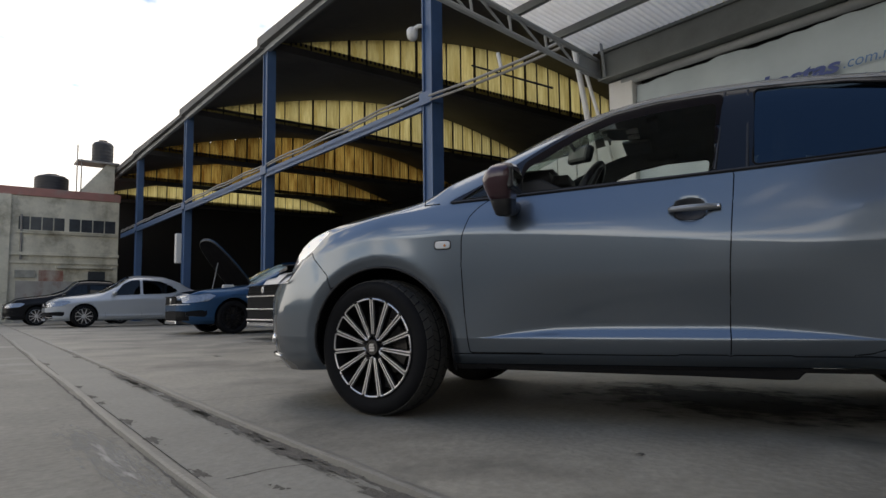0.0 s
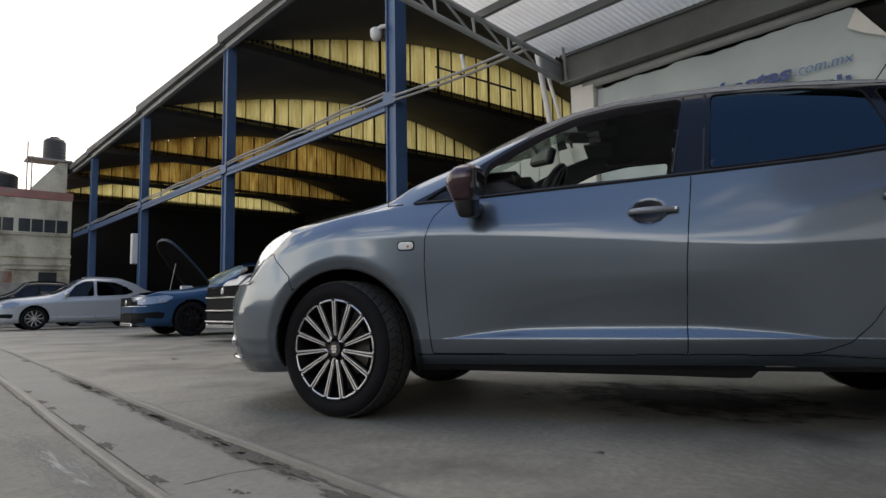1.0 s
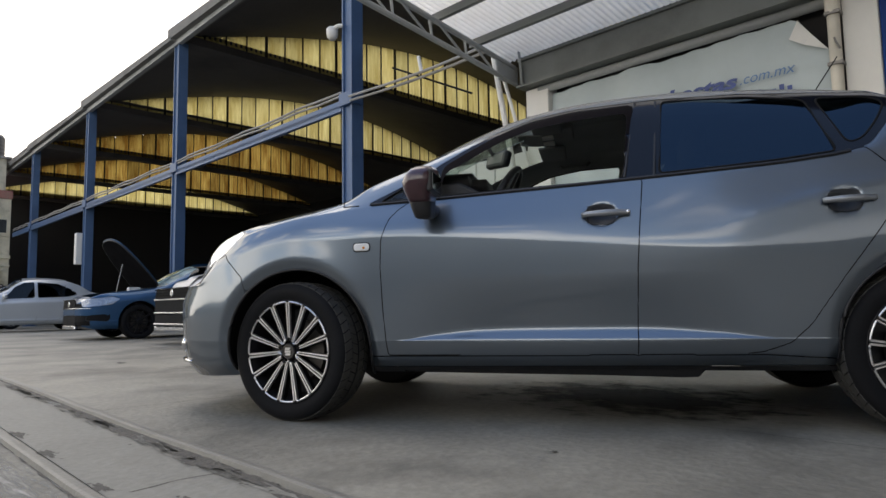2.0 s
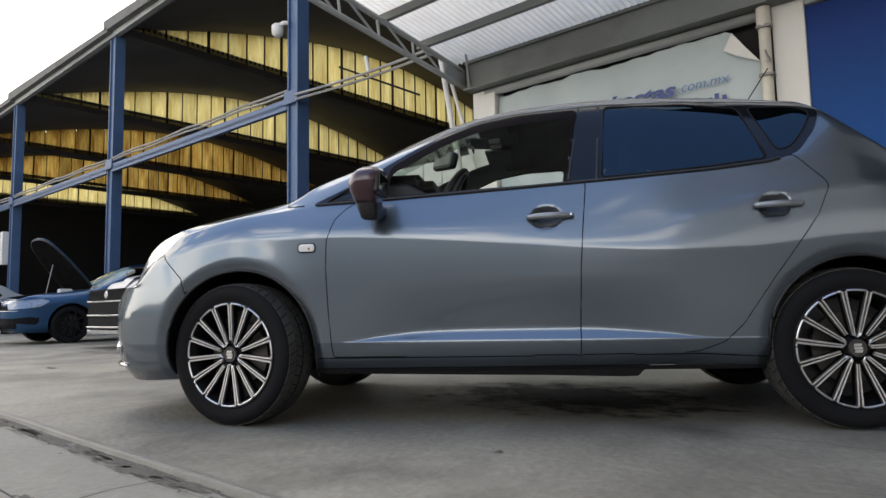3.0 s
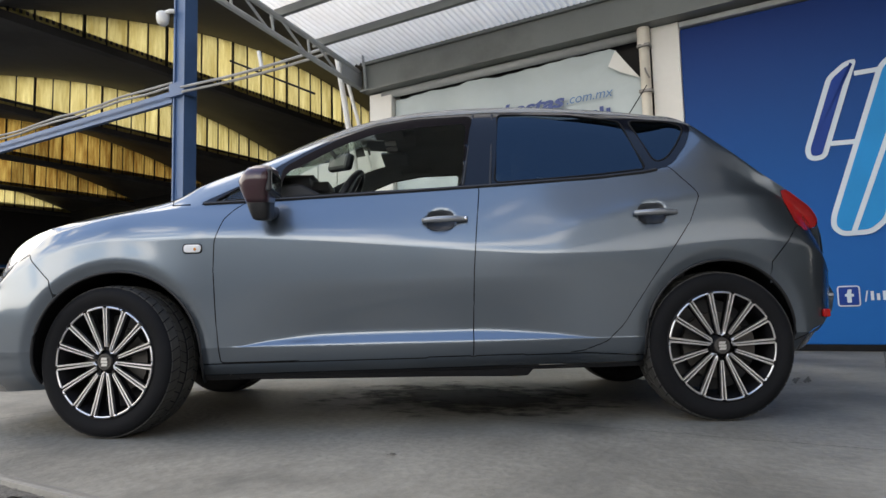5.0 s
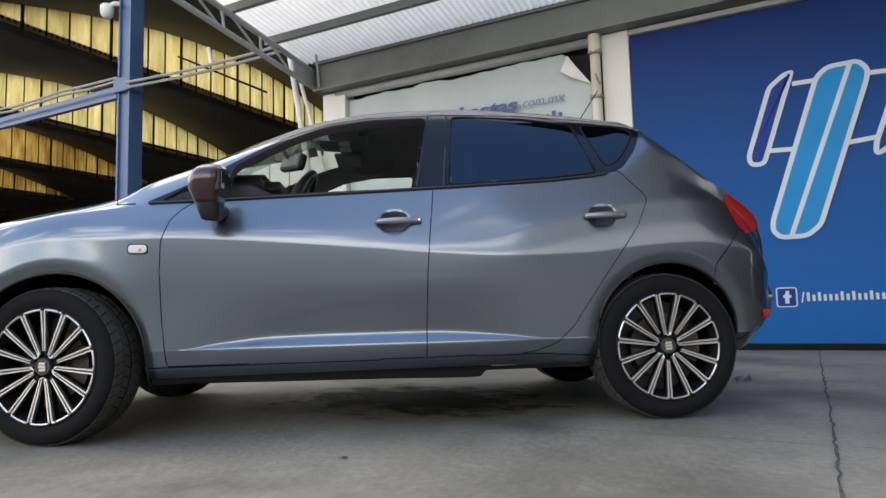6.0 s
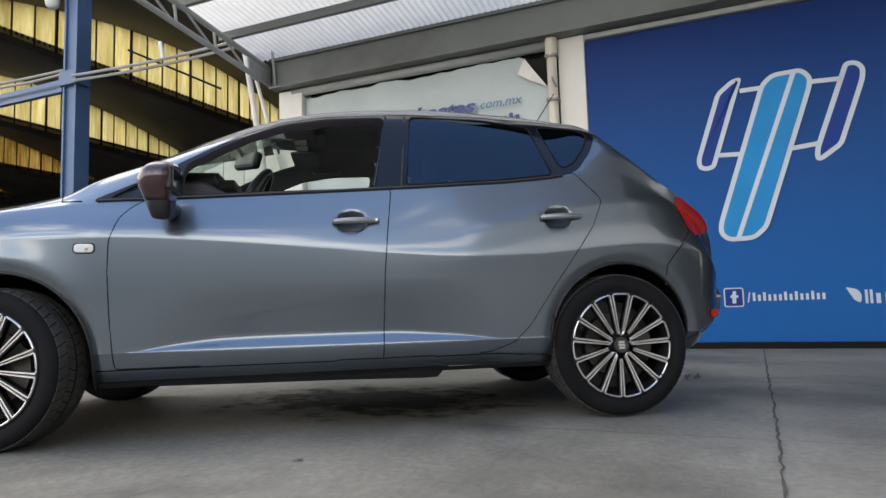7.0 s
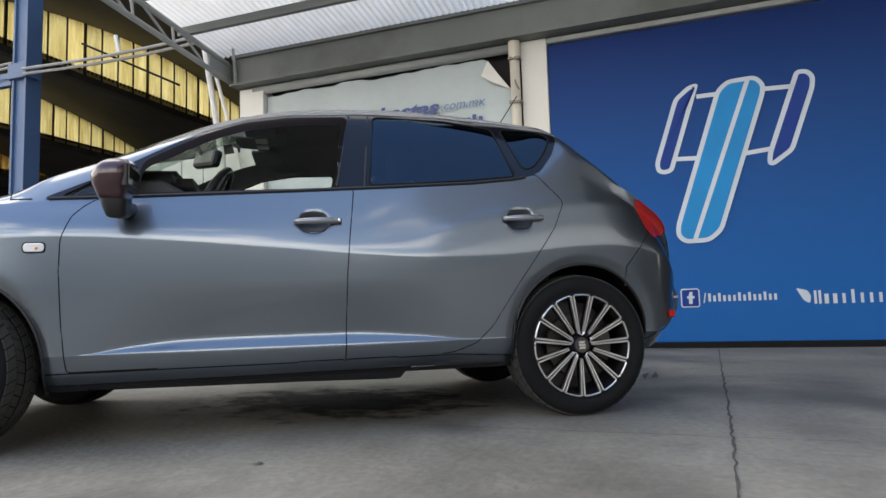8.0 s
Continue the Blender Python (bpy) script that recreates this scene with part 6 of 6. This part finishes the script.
part("hook", tube([(0.94, WALL_V - 0.13, 2.98), (0.955, WALL_V - 0.15, 2.93), (0.985, WALL_V - 0.14, 2.86)], 0.010, 6), M_STEEL_RAIL, pipe)

# ---- camera on the column, poles ----
cctv = root("security_camera", yard(-7.12, FAC - 0.22, 5.6) @ Matrix.Scale(0.8, 4), "white security camera on a bracket arm", "camera")
part("housing", lathe([(0.0, -0.15), (0.07, -0.15), (0.12, -0.09), (0.135, 0.0), (0.135, 0.10), (0.10, 0.14), (0.0, 0.14)], 20, "z"), M_WHITE, cctv, smooth=True)
part("arm", tube([(0.05, 0, 0.1), (0.22, 0.02, 0.12), (0.28, 0.08, 0.12)], 0.05, 8), M_WHITE, cctv)
pole = root("antenna_pole", YARD, "thin dark pole fixed across the hanging conduit", "pole")
part("pole_bar", tube([(-5.49, FAC - 0.15, 4.5), (-3.71, FAC - 0.15, 3.61)], 0.018, 6), M_BLACK, pole)
lampw = root("small_floodlight", YARD, "narrow white tube lamp on the conduit", "lamp")
part("tube", tube([(-4.84, FAC - 0.16, 4.50), (-4.77, FAC - 0.16, 4.22)], 0.03, 8), M_WHITE, lampw)
box_ = root("junction_box", yard(-22.0, FAC - 0.2, 2.2), "pale electrical box on a blue column", "box")
part("case", box(-0.50, -0.26, -0.1, 0.1, 0, 1.1, 0.02), M_WHITE, box_)

# ---- far building's openings, tanks and stair block ----
part("pilaster", box(-0.02, 0.16, 0.12, 0.70, 0, 5.9, 0.01), M_WALLCREAM, bld)
for (va, vb) in ((1.0, 2.90), (3.05, 5.12)):
    win = new("window")
    win.parent = bld
    part("window_frame", box(-0.02, 0.06, va - 0.06, vb + 0.06, 4.24, 4.30, 0.005), M_WALLCREAM, win)
    n = 4
    for k in range(n):
        a = va + (vb - va) * k / n
        b = va + (vb - va) * (k + 1) / n
        part("pane", box(-0.02, 0.012, a + 0.025, b - 0.025, 4.28, 4.92), M_WINDOWDARK, win)
part("window_sill", box(-0.02, 0.10, 0.95, 5.2, 4.14, 4.2, 0.005), M_WALLCREAM, bld)
part("gutter_pipe", tube([(0.05, 1.12, 5.0), (0.05, 1.16, 2.9)], 0.05, 8), M_STEEL_RAIL, bld)
part("lintel", box(-0.02, 0.16, 2.6, 5.0, 2.52, 2.64, 0.01), M_WALLCREAM, bld)
part("sign_box", box(-0.02, 0.09, 0.95, 1.75, 2.05, 2.40, 0.01), surface("grimy_sign_box", (0.30, 0.29, 0.25), 0.7, vary=0.3, scale=4, fine=20, bump=0.1), bld)
part("wall_patch", box(-0.02, 0.012, 1.9, 2.9, 1.1, 2.42), surface("flaking_red_plaster", (0.40, 0.33, 0.27), 0.8, vary=0.3, scale=1.4, fine=12, bump=0.2, stain=(0.26, 0.10, 0.07), stain_at=0.52), bld, "patch of flaking reddish plaster")
part("door_opening", box(-0.02, 0.02, 3.95, 4.7, 0, 2.4), M_WINDOWDARK, bld, "dark doorway")
part("door", box(-0.02, 0.016, 1.0, 3.9, 0, 1.9, 0.004), surface("painted_shutter", (0.34, 0.32, 0.29), 0.7, vary=0.2, scale=1.5, fine=20, bump=0.1, stain=(0.22, 0.11, 0.08), stain_at=0.6), bld)
stair = root("stair_block", yard(BU, 0), "grey rendered sloping stair head on the roof", "stair block")
part("block", prism([(3.45, 6.30), (5.05, 6.30), (5.05, 7.95), (4.75, 7.95)], -1.6, "x", -0.3), M_WALLCREAM, stair)
plat = root("tank_platform", yard(BU, 0), "steel platform with thin posts carrying a water tank", "platform")
part("deck", box(-1.4, -0.2, 3.35, 5.25, 7.86, 7.96, 0.01), M_STEEL_RAIL, plat)
for v_ in (3.36, 3.55):
    part("post", tube([(-0.3, v_, 6.3), (-0.3, v_, 8.7 if v_ < 3.5 else 8.0)], 0.03, 6), M_STEEL_RAIL, plat)


def tank(u, v, z, r, h, label):
    t = root("water_tank", yard(u, v, z), label, "water tank")
    prof = [(0.0, 0.0), (r * 0.98, 0.0), (r, 0.05)]
    for k in range(5):
        zz = 0.1 + (h * 0.72) * k / 5
        prof += [(r, zz), (r * 0.97, zz + 0.04), (r, zz + 0.08)]
    prof += [(r, h * 0.78), (r * 0.8, h * 0.9), (r * 0.42, h * 0.95)]
    part("tank_body", lathe(prof, 24, "z"), M_TANK, t, smooth=True)
    part("lid", lathe([(r * 0.42, h * 0.94), (r * 0.42, h), (0.0, h * 1.02)], 20, "z"), M_TANK, t)


tank(BU - 0.8, 4.55, 7.96, 0.50, 1.2, "black plastic water tank on the platform")
tank(BU - 1.2, 2.4, 6.3, 0.75, 0.92, "low black water tank behind the parapet")

# ---- floor: rails, patched strip, joints, broken spots ----
M_RAIL = surface("dull_rail_steel", (0.185, 0.178, 0.16), 0.5, metal=0.3, vary=0.3, scale=3, fine=50, bump=0.3)
RAIL1, RAIL2 = -0.955, -0.525
RAILS = YARD @ pose(0, 0, 0, 0, 0, -1.72)
tagged(part("ground_slab", box(-34, 11.5, -12.9, RAIL1 - 0.03, -0.05, 0.0025), M_SLAB, m=RAILS), "darker concrete beside the floor rail", "floor slab", kind="structure")
strip = tagged(part("channel_strip", box(-34, 12, RAIL1 + 0.035, RAIL2 - 0.035, -0.05, 0.004), M_STRIP, m=RAILS), "patched concrete strip between two steel rails", "floor strip", kind="structure")
rng = random.Random(4)
def crack(points, width, name="floor_joint", label="dark irregular joint in the concrete", m=YARD):
    bm = bmesh.new()
    prev = None
    for a, b in zip(points[:-1], points[1:]):
        d = Vector(b) - Vector(a)
        n = max(2, int(d.length / 0.06))
        nr = Vector((-d.y, d.x)).normalized()
        for k in range(n + (1 if b == points[-1] else 0)):
            p = Vector(a) + d * k / n + nr * rng.uniform(-0.006, 0.006)
            w = width * rng.uniform(0.5, 1.3) / 2
            ring = [bm.verts.new((*(p + nr * w), 0.0045)), bm.verts.new((*(p - nr * w), 0.0045))]
            if prev:
                bm.faces.new((prev[0], prev[1], ring[1], ring[0]))
            prev = ring
    tagged(part(name, bm, M_HOLE, m=m), label, "joint", "floor joints", "structure")


for v_, wd in ((RAIL1, 0.017), (RAIL2, 0.019)):
    bm = bmesh.new()
    pts = []
    n = 160
    prev = None
    for k in range(n + 1):
        u = -30 + 42 * k / n
        j = 0.008 * math.sin(u * 1.7 + v_) + rng.uniform(-0.003, 0.003)
        z = 0.017 + rng.uniform(-0.002, 0.002)
        ring = [bm.verts.new((u, v_ + j + a, b)) for a, b in ((-wd - 0.006, 0.0), (-wd, z), (-0.005, z + 0.002), (wd, z), (wd + 0.006, 0.0))]
        if prev:
            for q in range(4):
                bm.faces.new((prev[q], prev[q + 1], ring[q + 1], ring[q]))
        prev = ring
    crack([(-30, v_ - wd - 0.012), (12, v_ - wd - 0.012)], 0.012, "rail_groove", "dark groove beside a floor rail", RAILS)
    tagged(part("floor_rail", bm, M_RAIL, m=RAILS), "worn steel rail set flush in the concrete", "rail", "floor rails", "structure")


crack([(2.84, 5.3), (2.80, 4.5), (2.66, 1.37), (2.60, 0.26), (2.56, -0.45)], 0.010)
crack([(0.2, 1.02), (2.66, 0.95), (6.0, 0.90)], 0.005)
crack([(-1.05, 1.2), (-0.98, 0.3), (-1.02, -0.45)], 0.006)
crack([(0.63, -0.88), (0.60, -0.75), (0.63, -0.54)], 0.010)
crack([(-9.0, 1.6), (-6.0, 1.5), (-1.0, 1.55)], 0.006)
crack([(-6.2, 5.0), (-6.15, -0.45)], 0.008)


def broken(u, v, ru, rv, seed):
    """A flaked hollow: a ragged outline with lobes, a paler chip and crumbs beside it."""
    r_ = random.Random(seed)
    bm = bmesh.new()
    n = 40
    ph = [r_.uniform(0, math.tau) for _ in range(3)]
    c = bm.verts.new((0, 0, 0.0048))
    ring = []
    for k in range(n):
        a = k * math.tau / n
        f = 0.74 + 0.20 * math.sin(3 * a + ph[0]) + 0.13 * math.sin(7 * a + ph[1]) + 0.08 * math.sin(13 * a + ph[2]) + r_.uniform(-0.07, 0.07)
        ring.append(bm.verts.new((ru * f * math.cos(a), rv * f * math.sin(a), 0.0048)))
    for k in range(n):
        bm.faces.new((c, ring[k], ring[(k + 1) % n]))
    for q in range(5):
        cu, cv, rr = r_.uniform(-1.4, 1.4) * ru, r_.uniform(-1.5, 1.5) * rv, r_.uniform(0.003, 0.010)
        bm.faces.new([bm.verts.new((cu + rr * r_.uniform(0.6, 1.3) * math.cos(k * math.tau / 6), cv + rr * r_.uniform(0.6, 1.3) * math.sin(k * math.tau / 6), 0.0049)) for k in range(6)])
    tagged(part("broken_patch", bm, M_HOLE, m=yard(u, v)), "broken dark spot in the concrete", "damage", "broken patches", "structure")


spots = [(-3.6, 0.10), (-2.6, 0.16), (-1.95, 0.12), (-1.25, 0.28), (-0.85, 0.2), (-0.30, 0.20), (-0.05, 0.10), (0.28, 0.10), (0.45, 0.13), (0.75, 0.12), (-5.2, 0.2), (1.1, 0.2)]
for k, (u, ru) in enumerate(spots):
    broken(u, RAIL2 - 0.03 * u - 0.046 - 0.006 * (k % 3), ru, 0.03 + 0.012 * (k % 3), k)
for k, (u, ru) in enumerate([(-4.4, 0.2), (-2.2, 0.10), (-1.6, 0.10), (-1.3, 0.07), (-0.6, 0.12), (-0.1, 0.10), (0.52, 0.07)]):
    broken(u, RAIL1 - 0.03 * u + 0.05, ru, 0.026, 40 + k)
for k, (u, v, a, b) in enumerate([(0.80, -0.80, 0.025, 0.012), (1.2, 0.25, 0.018, 0.010), (-0.05, 2.4, 0.03, 0.012), (2.9, 0.2, 0.03, 0.008), (2.265, 2.87, 0.020, 0.21), (2.325, 2.89, 0.022, 0.21), (-3.0, 2.6, 0.08, 0.03), (-4.2, 0.7, 0.12, 0.04)]):
    broken(u, v, a, b, 70 + k)
# films on the concrete: soaked or smeared in patches that fade out
def film(name, base, grain, fade, lo, hi):
    """A surface that covers the ground in ragged patches, thinning out away from its middle."""
    m = surface(name, base, 0.7, vary=0.3, scale=4, fine=30, bump=0.1)
    n, l = m.node_tree.nodes, m.node_tree.links
    co, no, ln = n.new("ShaderNodeTexCoord"), n.new("ShaderNodeTexNoise"), n.new("ShaderNodeVectorMath")
    sub, ramp, tr, mix = n.new("ShaderNodeMath"), n.new("ShaderNodeValToRGB"), n.new("ShaderNodeBsdfTransparent"), n.new("ShaderNodeMixShader")
    no.inputs["Scale"].default_value, no.inputs["Detail"].default_value, no.inputs["Roughness"].default_value = grain, 8, 0.65
    ln.operation, sub.operation = "LENGTH", "MULTIPLY_ADD"
    sub.inputs[1].default_value = -fade
    ramp.color_ramp.elements[0].position, ramp.color_ramp.elements[1].position = lo, hi
    l.new(co.outputs["Object"], ln.inputs[0])
    l.new(co.outputs["Object"], no.inputs["Vector"])
    l.new(ln.outputs["Value"], sub.inputs[0])
    l.new(no.outputs["Fac"], sub.inputs[2])
    l.new(sub.outputs[0], ramp.inputs["Fac"])
    l.new(ramp.outputs["Color"], mix.inputs["Fac"])
    l.new(tr.outputs["BSDF"], mix.inputs[1])
    l.new(n["Principled BSDF"].outputs["BSDF"], mix.inputs[2])
    l.new(mix.outputs["Shader"], n["Material Output"].inputs["Surface"])
    return m


def smear(name, label, mat_, u, v, ru, rv, turn, z):
    """One flat patch of film, long and wide as given."""
    bm = bmesh.new()
    bm.faces.new([bm.verts.new((math.cos(k * math.tau / 24), math.sin(k * math.tau / 24), 0)) for k in range(24)])
    ob = part(name, bm, mat_, m=yard(u, v) @ pose(0, 0, z, 0, 0, turn) @ Matrix.Diagonal((ru, rv, 1, 1)))
    return tagged(ob, label, "stain", "floor stains", "stuff")


M_OIL = film("oil_soaked_concrete", (0.040, 0.038, 0.034), 4.5, 0.42, 0.20, 0.40)
M_CHALK = film("chalky_smear", (0.27, 0.265, 0.245), 4.0, 0.34, 0.22, 0.56)
M_GRIME = film("grimy_concrete", (0.150, 0.142, 0.120), 3.4, 0.36, 0.18, 0.56)
M_SOIL = film("soil_in_the_gap", (0.085, 0.080, 0.068), 5.0, 0.30, 0.24, 0.48)
smear("oil_stain", "dark oil stains on the concrete", M_OIL, 0.75, 1.55, 1.1, 0.75, 0, 0.0042)
smear("chalk_smear", "pale chalky smear on the darker concrete", M_CHALK, 0.10, -1.085, 0.85, 0.10, 2, 0.0046)
for u, ru, rv in ((-2.2, 1.2, 0.055), (-0.7, 0.9, 0.06), (0.35, 0.7, 0.06)):
    smear("grime_stain", "grimy dark edge along a floor rail", M_SOIL, u, RAIL2 - 0.03 * u - 0.06, ru, rv, -1.7, 0.0040)
for u, v, ru, rv in ((-5.5, 2.2, 1.6, 0.5), (-2.4, 1.1, 1.1, 0.30), (-9.5, 3.2, 2.2, 0.7)):
    smear("grime_stain", "faint grimy patch on the worn concrete", M_GRIME, u, v, ru, rv, 12, 0.0038)

# white sheet wall beside the corner pillar
pw = root("wall_panels", YARD, "white sheet-metal panel wall with upright seams", "wall", kind="structure")
for k in range(6):
    a = -5.05 + k * 0.37
    part("panel", box(a, a + 0.355, 5.62, 5.66, 0, 2.66, 0.006), M_WHITE, pw)
